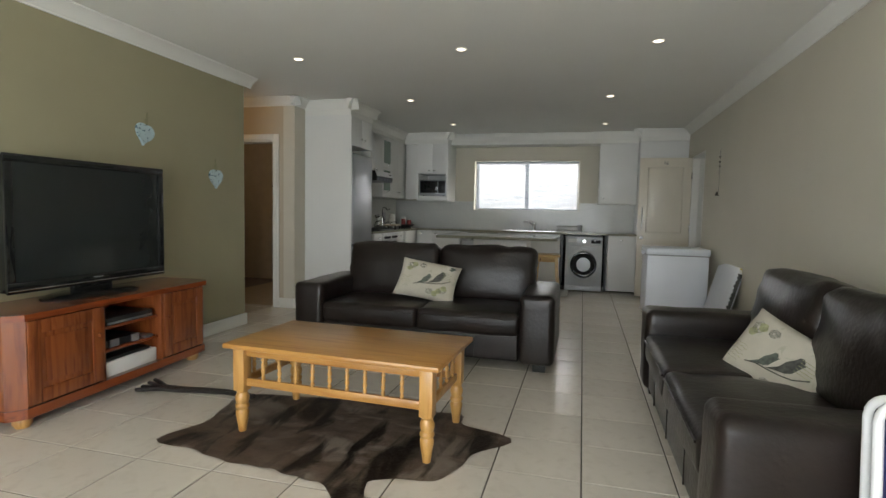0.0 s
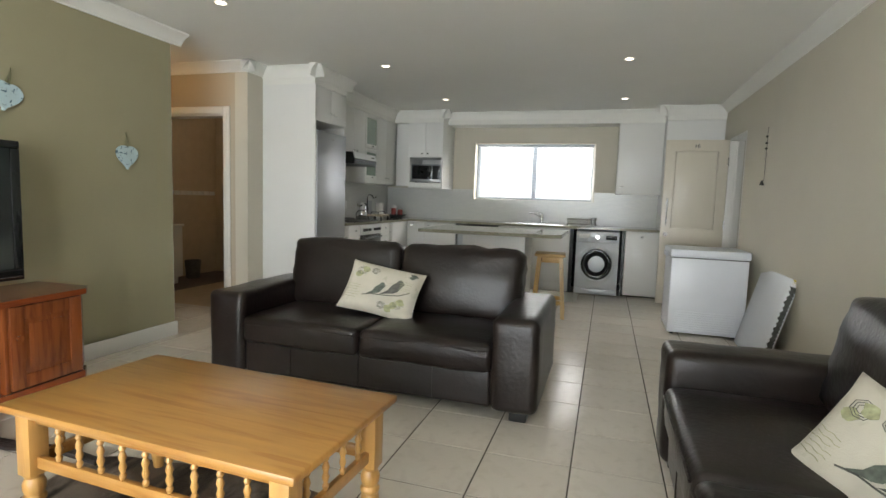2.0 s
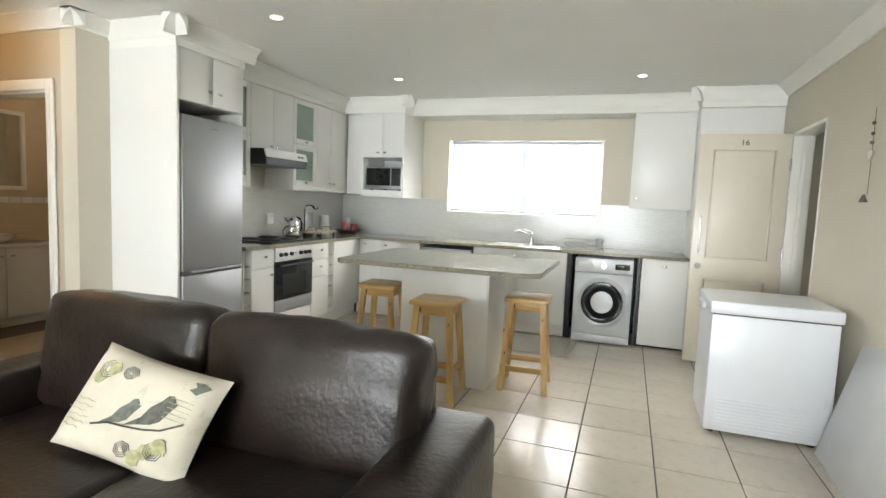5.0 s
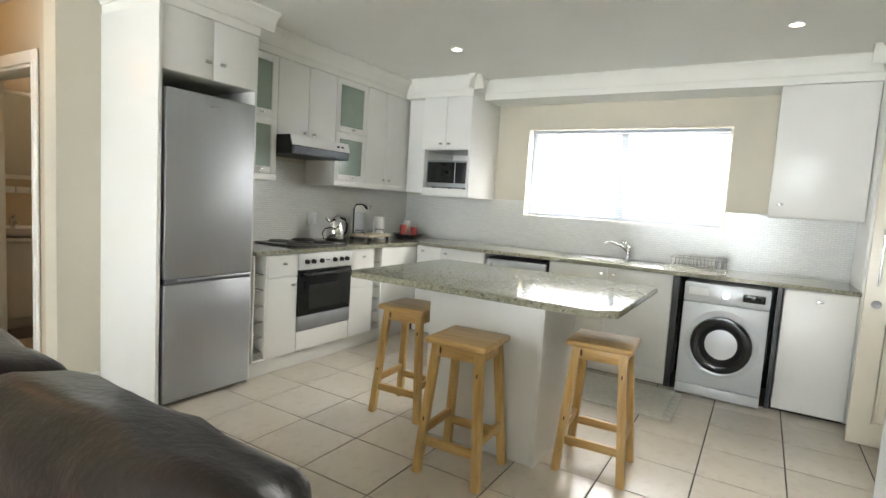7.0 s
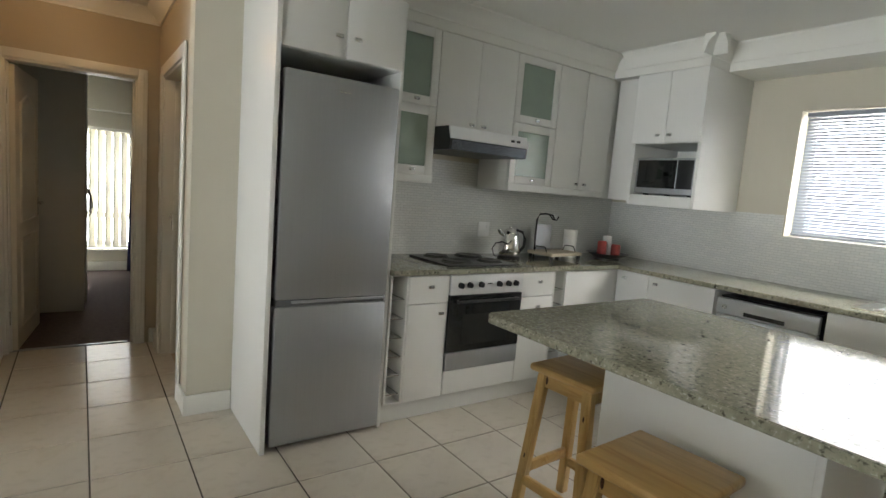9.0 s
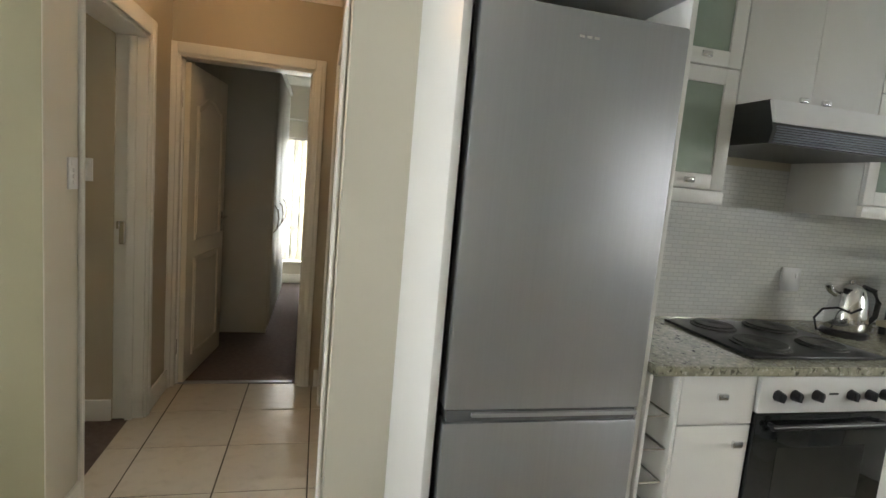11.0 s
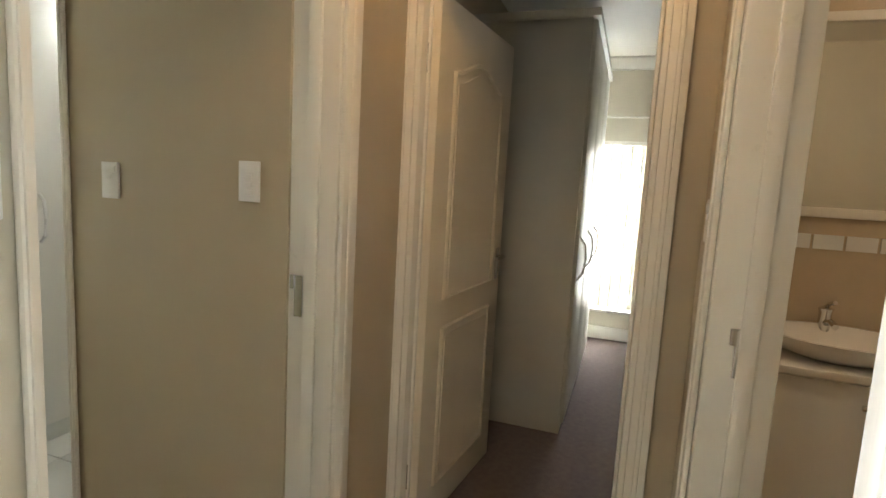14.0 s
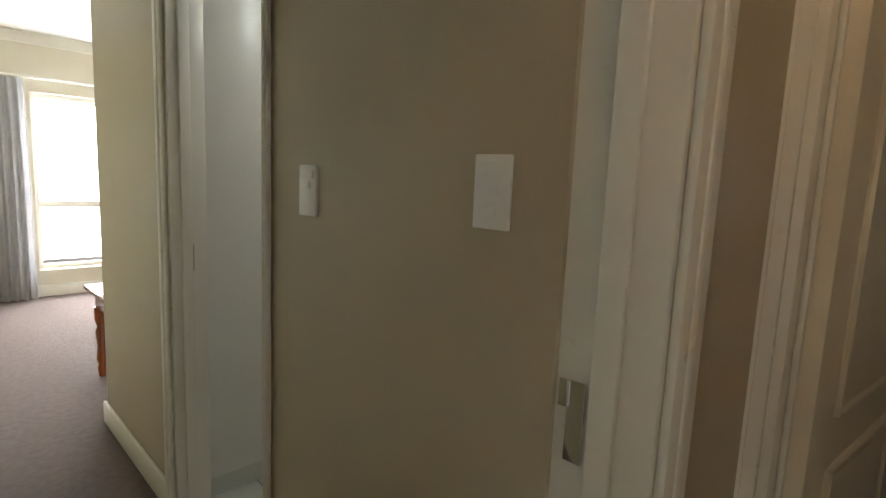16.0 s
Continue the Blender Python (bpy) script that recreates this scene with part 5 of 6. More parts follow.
bpart("display", (0.41, -0.008, 0.745), (0.55, -0.003, 0.80), M_GLOSSBLACK, cp, 0.002)
bm = bmesh.new()
add_cyl(bm, (0.30, -0.004, 0.775), (0.30, -0.03, 0.775), 0.026)
part("dial", bm, M_CHROME, cp)


def ring(bm, prof, cx, cz, seg=56):
    """A round moulding about the y axis, from a profile of (radius, y)."""
    rs = [[bm.verts.new((cx + r * math.cos(2 * math.pi * k / seg), y, cz + r * math.sin(2 * math.pi * k / seg))) for k in range(seg)] for r, y in prof]
    for a, b in zip(rs, rs[1:]):
        for k in range(seg):
            bm.faces.new((a[k], a[(k + 1) % seg], b[(k + 1) % seg], b[k]))
    return rs


bm = bmesh.new()
ring(bm, [(0.245, 0.002), (0.245, -0.012), (0.215, -0.03), (0.205, -0.028)], 0.30, 0.415)
door = part("door", bm, M_WASHER, wm)
bm = bmesh.new()
ring(bm, [(0.206, -0.020), (0.20, -0.038), (0.165, -0.044), (0.145, -0.036)], 0.30, 0.415)
part("door_ring", bm, M_GLOSSBLACK, door, "gloss black door ring")
bm = bmesh.new()
rs = ring(bm, [(0.146, -0.036), (0.13, -0.012), (0.09, 0.010), (0.04, 0.018), (0.006, 0.02)], 0.30, 0.415)
bm.faces.new(rs[-1])
part("door_glass", bm, mat("smoky_bowl_glass", (0.03, 0.03, 0.032), 0.5, 0.0, var=0.1, bump=0, spec=0.02), door, "curved smoky glass bowl")
bm = bmesh.new()
add_cyl(bm, (0.46, 0.0, 0.05), (0.46, -0.004, 0.05), 0.03)
part("filter_cap", bm, M_WASHER, wm)
# Black blocks put in place of the shade behind and beside the machine.
sbox("wall_washer_recess", (0.20, FY + 0.56, 0), (0.92, YN - 0.002, 0.898), M_GLOSSBLACK, "black block standing in for the shade behind the washing machine", "wall")
for x0, x1 in ((0.192, 0.25), (0.89, 0.928)):
    sbox("wall_washer_gap", (x0, FY + 0.02, 0), (x1 - 0.012, FY + 0.05, 0.898), M_BLACK, "black strip standing in for the shade beside the washing machine", "wall")

# granite worktops
bm = bmesh.new()
add_prism(bm, [(XK + 0.001, 7.078), (FX + 0.03, 7.078), (FX + 0.03, FY - 0.03), (1.358, FY - 0.03), (1.358, YN - 0.001), (XK + 0.001, YN - 0.001)], 2, GZ - 0.032, GZ)
bmesh.ops.bevel(bm, geom=bm.edges[:], offset=0.004, segments=2, affect="EDGES")
wt = thing("worktop", "speckled grey polished granite kitchen worktop", "worktop")
part("slab", bm, M_GRANITE, wt)
isl = thing("kitchen_island", "white kitchen island with an overhanging polished granite top", "kitchen island")
bpart("body", (-0.85, 7.20, 0.0), (-0.17, 7.72, 0.885), M_CAB, isl, 0.003)
bpart("end_panel", (-0.172, 7.19, 0.0), (-0.15, 7.73, 0.885), M_CAB, isl, 0.002)
bm = bmesh.new()
add_prism(bm, [(-1.32, 7.03), (-1.29, 7.0), (0.14, 7.0), (0.24, 7.08), (0.24, 8.08), (0.20, 8.12), (-1.30, 8.12), (-1.33, 8.09)], 2, 0.886, 0.922)
bmesh.ops.bevel(bm, geom=bm.edges[:], offset=0.005, segments=2, affect="EDGES")
part("granite_top", bm, M_GRANITE, isl, "speckled grey polished granite top")

# splashbacks
sbox("splashback_back", (XK + 0.008, YN - 0.008, GZ), (1.36, YN - 0.001, 1.27), M_SPLASH, "white mosaic tile splashback", "splashback")
sbox("splashback_back_right", (0.47, YN - 0.008, 1.27), (1.36, YN - 0.001, 1.42), M_SPLASH, "white mosaic tile splashback", "splashback")
sbox("splashback_back_left", (XK + 0.008, YN - 0.008, 1.27), (-1.38, YN - 0.001, 1.42), M_SPLASH, "white mosaic tile splashback", "splashback")
sbox("splashback_side", (XK + 0.001, 7.08, GZ), (XK + 0.008, YN - 0.008, 1.62), M_SPLASH, "white mosaic tile splashback behind the hob", "splashback")

# upper units, side wall
UT = 2.38
unit("upper_cabinet", "white wall cabinet with two frosted glass doors", (XK + 0.01, 7.077, 1.44), (UX, 7.46, UT), "x", [(7.077, 7.46, 1.915, 2.378, "glass", [(7.30, 1.945)]), (7.077, 7.46, 1.49, 1.913, "glass", [(7.30, 1.52)])])
unit("upper_cabinet", "white double-door wall cabinet over the cooker hood", (XK + 0.01, 7.462, 1.80), (UX, 8.10, UT), "x", [(7.462, 7.78, 1.80, 2.378, "door", [(7.73, 1.84)]), (7.78, 8.10, 1.80, 2.378, "door", [(7.83, 1.84)])])
unit("upper_cabinet", "white wall cabinet with frosted glass doors beside the corner", (XK + 0.01, 8.102, 1.44), (UX, 8.52, UT), "x", [(8.102, 8.52, 1.915, 2.378, "glass", [(8.31, 1.945)]), (8.102, 8.52, 1.49, 1.913, "glass", [(8.31, 1.52)])])
unit("upper_cabinet", "white double-door corner wall cabinet", (XK + 0.01, 8.522, 1.44), (UX, YN - 0.001, UT), "x", [(8.522, 8.82, 1.49, 2.378, "door", [(8.78, 1.53)]), (8.822, 9.13, 1.49, 2.378, "door", [(8.87, 1.53)])])
unit("upper_cabinet", "white wall cabinet holding shelves over the washing machine", (0.77, UY, 1.40), (1.357, YN - 0.001, UT), "y", [(0.77, 1.357, 1.402, 2.378, "door", [(0.84, 1.50)])])
for y0, y1 in ((7.077, 7.46), (8.102, 9.12)):
    sbox("trim_pelmet", (UX - 0.02, y0, 1.44), (UX + 0.004, y1, 1.488), M_CAB, "white pelmet under the wall cabinets", "trim", 0.002)

# microwave housing
mh = thing("microwave_housing", "white open wall cabinet with doors above a microwave niche", "cabinet")
MY = 9.13
x0, x1 = UX + 0.004, -1.72
bpart("filler_panel", (x0, MY + 0.06, 1.44), (-2.27, MY + 0.08, UT), M_CAB, mh, 0.001)
bpart("side_panel", (-1.745, MY, 1.41), (x1, YN - 0.001, UT), M_CAB, mh, 0.002)
bpart("side_panel", (-2.27, MY, 1.41), (-2.245, YN - 0.001, UT), M_CAB, mh, 0.002)
bpart("niche_floor", (-2.245, MY + 0.001, 1.41), (-1.745, YN - 0.001, 1.49), M_CAB, mh, 0.002)
bpart("niche_back", (-2.245, YN - 0.02, 1.49), (-1.745, YN - 0.002, 1.88), M_CAB, mh, 0)
bpart("upper_body", (-2.245, MY + 0.02, 1.87), (-1.745, YN - 0.02, UT), M_CAB, mh, 0)
for a0, a1, kx in ((-2.27, -1.996, -2.04), (-1.994, -1.72, -1.95)):
    dr = bpart("door", (a0 + 0.001, MY - 0.018, 1.872), (a1 - 0.001, MY + 0.001, UT - 0.002), M_CAB, mh, 0.002)
    bm = bmesh.new()
    knob(bm, kx, MY - 0.018, 1.925, 1, -1)
    part("knob", bm, M_CHROME, dr, "small satin metal knob")
mw = thing("microwave", "silver microwave oven with dark glass door in its niche", "microwave", pose(-2.235, MY + 0.03, 1.49))
bpart("case", (0, 0.02, 0.012), (0.48, 0.40, 0.28), M_STEEL, mw, 0.006)
dr = bpart("door", (0.004, 0.0, 0.016), (0.476, 0.022, 0.276), M_STEEL, mw, 0.004)
bpart("window", (0.02, -0.003, 0.055), (0.335, 0.002, 0.26), M_GLOSSBLACK, dr, 0.001)
bpart("control_panel", (0.345, -0.003, 0.055), (0.465, 0.002, 0.26), M_BLACK, mw, 0.001)
for k in range(3):
    bpart("foot", (0.05 + k * 0.18, 0.05, 0), (0.08 + k * 0.18, 0.08, 0.012), M_BLACK, mw, 0)


# deep stepped bulkheads and cornice above the cupboards
def bulkhead(name, lo, hi, runs):
    sbox(name, lo, hi, M_CEIL, "white bulkhead between cupboards and ceiling", "bulkhead")
    for i, (p0, p1, inw) in enumerate(runs):
        cornice(name.replace("wall", "trim") + "_cornice_%d" % i, p0, p1, inw, ZC, 0.12, 0.07)


bulkhead("wall_bulkhead_fridge", (XK, 6.38, UT + 0.001), (-2.24, 7.07, ZC), [((XK, 6.38), (-2.13, 6.38), (0, -1)), ((-2.24, 6.27), (-2.24, 7.18), (1, 0)), ((-2.24, 7.07), (UX + 0.02, 7.07), (0, 1))])
bulkhead("wall_bulkhead_side", (XK, 7.071, UT + 0.001), (UX, YN, ZC), [((UX, 7.1), (UX, 9.2), (1, 0))])
bulkhead("wall_bulkhead_microwave", (UX, MY - 0.015, UT + 0.001), (-1.72, YN, ZC), [((-2.40, MY - 0.015), (-1.61, MY - 0.015), (0, -1)), ((-1.72, MY - 0.125), (-1.72, 9.45), (1, 0))])
bulkhead("wall_bulkhead_window", (-1.72, UY, UT + 0.001), (1.36, YN, ZC), [((-1.72, UY), (1.36, UY), (0, -1))])
bulkhead("wall_bulkhead_door", (1.36, 9.13, UT + 0.001), (XE, YN, ZC), [((1.25, 9.13), (XE, 9.13), (0, -1)), ((1.36, 9.02), (1.36, 9.4), (-1, 0))])

# cooker hood
ho = thing("cooker_hood", "black and silver slimline cooker hood under the cupboard", "cooker hood")
bm = bmesh.new()
add_prism(bm, [(XK + 0.01, 1.655), (-2.34, 1.655), (-2.33, 1.70), (-2.36, 1.798), (XK + 0.01, 1.798)], 1, 7.465, 8.098)
part("body", bm, M_BLACK, ho)
bm = bmesh.new()
add_prism(bm, [(-2.335, 1.722), (-2.322, 1.722), (-2.345, 1.796), (-2.36, 1.796)], 1, 7.465, 8.098)
part("fascia", bm, M_WHITE, ho, "pale silver fascia strip")
for k in range(7):
    bpart("grille_bar", (-2.345, 7.48, 1.660 + k * 0.008), (-2.326, 8.08, 1.664 + k * 0.008), M_GRILLE, ho, 0.001)
for y in (7.95, 8.0):
    bpart("button", (-2.335, y, 1.75), (-2.325, y + 0.025, 1.765), M_BLACK, ho, 0.002)

# hob
hb = thing("hob", "black four-plate electric hob set in the worktop", "hob")
bpart("glass_plate", (XK + 0.09, 7.50, GZ + 0.001), (FX - 0.04, 8.08, GZ + 0.012), M_BLACK, hb, 0.004)
for x, y, r in ((-2.66, 7.65, 0.075), (-2.66, 7.93, 0.09), (-2.42, 7.65, 0.09), (-2.42, 7.93, 0.075)):
    bm = bmesh.new()
    add_lathe(bm, [(r + 0.012, 0), (r + 0.012, 0.005), (r, 0.008), (r, 0.014), (r * 0.3, 0.014), (r * 0.25, 0.011)], (x, y, GZ + 0.012), 32)
    part("hot_plate", bm, M_RUBBER, hb)

# kettle
ke = thing("kettle", "steel electric kettle with a black handle and base", "kettle", pose(-2.62, 8.28, GZ, 0, 0, 165))
bm = bmesh.new()
add_lathe(bm, [(0.085, 0), (0.085, 0.02), (0.07, 0.028)], seg=28)
part("base", bm, M_BLACK, ke)
bm = bmesh.new()
add_lathe(bm, [(0.076, 0.03), (0.08, 0.05), (0.076, 0.10), (0.064, 0.17), (0.052, 0.205), (0.03, 0.222), (0.012, 0.228), (0.012, 0.238), (0.006, 0.242)], seg=28)
add_tube(bm, [(0.0, 0.05, 0.17), (0.0, 0.085, 0.19), (0.0, 0.10, 0.215)], 0.014)
part("body", bm, M_CHROME, ke)
bm = bmesh.new()
add_tube(bm, [(0, -0.05, 0.215), (0, -0.10, 0.20), (0, -0.125, 0.15), (0, -0.12, 0.09), (0, -0.085, 0.05)], 0.011)
part("handle", bm, M_BLACK, ke)

bm = bmesh.new()
add_tube(bm, [(0.0, 0.08, 0.012), (-0.02, 0.13, 0.02), (-0.03, 0.155, 0.07), (-0.05, 0.14, 0.115), (-0.08, 0.10, 0.13), (-0.13, 0.08, 0.12), (-0.18, 0.08, 0.15)], 0.005, 8)
part("cord", bm, M_BLACK, ke)
so = thing("wall_socket", "white electric socket on the tiled splashback", "socket", pose(XK + 0.009, 8.20, 1.13))
bpart("plate", (0, -0.055, -0.055), (0.009, 0.055, 0.055), M_WHITE, so, 0.003)
bpart("switch", (0.008, 0.02, 0.01), (0.014, 0.036, 0.032), M_WHITE, so, 0.002)

bb = thing("bread_board", "pale wooden board on small feet with wire handles", "board", pose(-2.57, 8.72, GZ, 0, 0, 8))
bpart("board", (-0.12, -0.2, 0.035), (0.12, 0.2, 0.06), mat("pale_raw_wood", (0.52, 0.44, 0.32), 0.6), bb, 0.004)
for x in (-0.1, 0.1):
    for y in (-0.18, 0.18):
        bm = bmesh.new()
        add_cyl(bm, (x, y, 0), (x, y, 0.036), 0.014)
        part("foot", bm, M_BLACK, bb)
for y in (-0.19, 0.19):
    bm = bmesh.new()
    add_tube(bm, [(-0.06, y, 0.06), (-0.04, y, 0.10), (0.04, y, 0.10), (0.06, y, 0.06)], 0.004, 8)
    part("wire_handle", bm, M_BLACK, bb)
mt = thing("mug_tree", "black metal stand with a curled top and a backing plate", "stand", pose(-2.70, 8.72, GZ))
bm = bmesh.new()
add_tube(bm, [(0, -0.10, 0.0), (0, -0.10, 0.30), (0, -0.07, 0.34), (0, 0.0, 0.345), (0, 0.07, 0.335), (0, 0.10, 0.30)], 0.007)
add_tube(bm, [(0, 0.03, 0.34), (0.03, 0.05, 0.30), (0.05, 0.07, 0.30), (0.06, 0.08, 0.33)], 0.005)
part("frame", bm, M_BLACK, mt)
bpart("plate", (-0.02, -0.09, 0.0), (-0.012, 0.09, 0.26), M_STEEL, mt, 0.002)
kt = thing("paper_towel", "white paper towel roll standing on the worktop", "paper towel", pose(-2.66, 8.98, GZ))
bm = bmesh.new()
add_lathe(bm, [(0.055, 0), (0.055, 0.225), (0.02, 0.226), (0.02, 0.20)], seg=28)
part("roll", bm, M_PAPER, kt)
ty = thing("serving_tray", "dark metal tray with a curled handle on the worktop", "tray", pose(-2.52, 9.30, GZ))
bm = bmesh.new()
add_lathe(bm, [(0.10, 0), (0.10, 0.012), (0.17, 0.05), (0.175, 0.052), (0.165, 0.05), (0.09, 0.018)], seg=32)
part("dish", bm, M_BLACK, ty)
for i, (x, y, h, mm, nm) in enumerate(((-2.55, 9.26, 0.13, M_RED, "red"), (-2.47, 9.34, 0.11, M_RED, "red"), (-2.58, 9.36, 0.17, M_PAPER, "white"))):
    tn = thing("tin", nm + " printed tin standing on the dark tray", "tin", pose(x, y, GZ + 0.019))
    bm = bmesh.new()
    add_lathe(bm, [(0.036, 0), (0.038, 0.004), (0.038, h - 0.012), (0.034, h - 0.006), (0.034, h)], seg=22)
    part("can", bm, mm, tn)
sh = thing("shaker", "small dark pepper shaker beside the fridge", "shaker", pose(-2.55, 7.17, GZ))
bm = bmesh.new()
add_lathe(bm, [(0.018, 0), (0.022, 0.02), (0.018, 0.08), (0.022, 0.10), (0.016, 0.13), (0.004, 0.135)], seg=16)
part("body", bm, M_CHROME, sh)

# sink and tap
sk = thing("sink", "stainless steel inset sink with drainer", "sink")
bm = bmesh.new()
add_prism(bm, [(-0.75, 9.18), (0.10, 9.18), (0.10, 9.60), (-0.75, 9.60)], 2, GZ + 0.001, GZ + 0.006)
part("rim", bm, M_CHROME, sk)
bm = bmesh.new()
add_tube(bm, [(-0.66, 9.23, GZ + 0.007), (-0.30, 9.23, GZ + 0.007), (-0.30, 9.55, GZ + 0.007), (-0.66, 9.55, GZ + 0.007)], 0.007, 8, True)
part("bowl_edge", bm, M_CHROME, sk)
bpart("bowl", (-0.655, 9.235, GZ + 0.006), (-0.305, 9.545, GZ + 0.0075), M_STEEL, sk, 0)
for k in range(6):
    bpart("drainer_rib", (-0.24, 9.23 + k * 0.06, GZ + 0.006), (0.06, 9.236 + k * 0.06, GZ + 0.010), M_CHROME, sk, 0.002)
tp = thing("mixer_tap", "chrome mixer tap with a long spout", "tap", pose(-0.27, 9.60, GZ))
bm = bmesh.new()
add_lathe(bm, [(0.028, 0), (0.028, 0.01), (0.02, 0.016), (0.02, 0.10), (0.024, 0.12), (0.02, 0.14), (0.008, 0.145)], seg=20)
part("body", bm, M_CHROME, tp)
bm = bmesh.new()
add_tube(bm, [(0, 0, 0.07), (-0.06, -0.05, 0.125), (-0.13, -0.10, 0.155), (-0.17, -0.13, 0.15), (-0.175, -0.135, 0.135)], 0.011)
part("spout", bm, M_CHROME, tp)
bm = bmesh.new()
add_tube(bm, [(0, 0, 0.14), (-0.03, 0.0, 0.155), (-0.10, 0.0, 0.17)], 0.009)
part("lever", bm, M_CHROME, tp)
dk = thing("dish_rack", "silver wire dish rack with a cutlery cup by the sink", "dish rack", pose(0.12, 9.36, GZ))
for z in (0.02, 0.09):
    bm = bmesh.new()
    add_tube(bm, [(0, 0, z), (0.42, 0, z), (0.42, 0.26, z), (0, 0.26, z)], 0.004, 6, True)
    part("rim", bm, M_CHROME, dk)
for k in range(15):
    bm = bmesh.new()
    x = 0.01 + k * 0.028
    add_tube(bm, [(x, 0, 0.09), (x, 0, 0.02), (x, 0.26, 0.02), (x, 0.26, 0.09)], 0.0025, 6)
    part("wire", bm, M_CHROME, dk)
bm = bmesh.new()
for x in (0.01, 0.41):
    for y in (0.01, 0.25):
        add_cyl(bm, (x, y, 0), (x, y, 0.022), 0.007)
part("feet", bm, M_CHROME, dk)
bm = bmesh.new()
add_lathe(bm, [(0.035, 0.024), (0.04, 0.12), (0.034, 0.12), (0.032, 0.03)], (0.37, 0.05, 0), 20)
part("cutlery_cup", bm, M_STEEL, dk)


# base units and the appliances among them stand a little taller than standard
for o in (wr, wr2, ov, dw, wm, *[o for o in bpy.data.objects if o.parent is None and o.name.split(".")[0] in ("base_cabinet", "corner_cabinet", "sink_cabinet")]):
    o.scale = (1, 1, 1.038)


# ---- bar stools ----
def stool(m, label):
    ob = thing("bar_stool", label, "bar stool", m, "stools round the island")
    H, top, foot = 0.70, 0.115, 0.165
    bm = bmesh.new()
    add_box(bm, (-0.165, -0.165, H - 0.032), (0.165, 0.165, H), 0.012, 3)
    for v in bm.verts:
        if v.co.z > H - 0.008:
            v.co.z -= 0.010 * (1 - (v.co.x / 0.165) ** 2)
    part("seat", bm, M_STOOLT, ob)

    def leg_at(sx, sy, z):
        k = foot + (top - foot) * z / (H - 0.032)
        return Vector((sx * k, sy * k, z))
    for sx in (-1, 1):
        for sy in (-1, 1):
            bm = bmesh.new()
            a, b = leg_at(sx, sy, 0), leg_at(sx, sy, H - 0.032)
            vs = []
            for p in (a, b):
                for dx, dy in ((-1, -1), (1, -1), (1, 1), (-1, 1)):
                    vs.append(bm.verts.new(p + Vector((dx * 0.021, dy * 0.021, 0))))
            for f in ((3, 2, 1, 0), (4, 5, 6, 7), (0, 1, 5, 4), (1, 2, 6, 5), (2, 3, 7, 6), (3, 0, 4, 7)):
                bm.faces.new([vs[i] for i in f])
            bmesh.ops.bevel(bm, geom=bm.edges[:], offset=0.004, segments=2, affect="EDGES")
            part("leg", bm, M_STOOL, ob)

    def bar(name, z, h, axis, s):
        k = leg_at(1, 1, z).x
        if axis == 0:
            bpart(name, (-k + 0.015, s * k - 0.011, z - h), (k - 0.015, s * k + 0.011, z + h), M_STOOLT, ob, 0.003)
        else:
            bpart(name, (s * k - 0.011, -k + 0.015, z - h), (s * k + 0.011, k - 0.015, z + h), M_STOOLT, ob, 0.003)
    for kx, ky, kz, kr in ((0.128, -0.149, 0.42, 0.010), (-0.142, -0.163, 0.28, 0.008), (0.122, -0.145, 0.55, 0.006), (-0.09, -0.128, 0.635, 0.009)):
        bm = bmesh.new()
        bmesh.ops.create_icosphere(bm, subdivisions=2, radius=1, matrix=Matrix.Translation((kx, ky, kz)) @ Matrix.Diagonal((kr * 0.7, 0.003, kr * 2.2, 1)))
        part("knot", bm, M_KNOT, ob, "dark wood knot")
    for s in (-1, 1):
        bar("apron", H - 0.065, 0.032, 0, s)
        bar("apron", H - 0.066, 0.032, 1, s)
        bar("stretcher", 0.17, 0.022, 0, s)
        bar("stretcher", 0.22, 0.022, 1, s)
    return ob


st = stool(pose(-0.46, 6.965, 0, 0, 0, 3), "yellow pine bar stool with a square seat and dark knots")
copy_thing(st, pose(0.10, 7.44, 0, 0, 0, 4))
copy_thing(st, pose(-1.11, 7.41, 0, 0, 0, 4))

rg = thing("kitchen_rug", "pale woven fringed rug by the sink units", "rug", pose(-0.42, 8.40, 0.001))
bpart("rug", (-0.5, -0.05, 0), (0.72, 0.62, 0.009), M_MAT, rg, 0.003)
bm = bmesh.new()
for k in range(46):
    y = -0.04 + k * 0.0143
    add_tube(bm, [(0.72, y, 0.005), (0.75, y + 0.004 * math.sin(k), 0.004), (0.775, y + 0.007 * math.sin(k * 2.1), 0.003)], 0.0022, 5)
part("fringe", bm, M_MAT, rg)

# ---- bedrooms and bathrooms ----
wd = thing("wardrobe", "tall pale grey laminate wardrobe with a curved handle", "wardrobe")
bpart("body", (-7.2, 5.03, 0.0), (-5.56, 5.66, 2.26), M_WARD, wd, 0.003)
bpart("top_moulding", (-7.22, 5.03, 2.26), (-5.53, 5.70, 2.30), M_WARD, wd, 0.006)
for k in range(3):
    dr = bpart("door", (-6.10 - k * 0.545, 5.662, 0.07), (-5.562 - k * 0.545, 5.682, 2.25), M_WARD, wd, 0.003)
    bm = bmesh.new()
    x = -5.62 - k * 0.545
    add_tube(bm, [(x, 5.68, 0.88), (x, 5.71, 0.92), (x, 5.722, 1.0), (x, 5.71, 1.08), (x, 5.68, 1.12)], 0.007)
    part("handle", bm, M_CHROME, dr, "curved metal handle")
tb = thing("dressing_table", "red-brown wooden table with turned legs and pale top", "table", pose(-4.42, 1.80, 0))
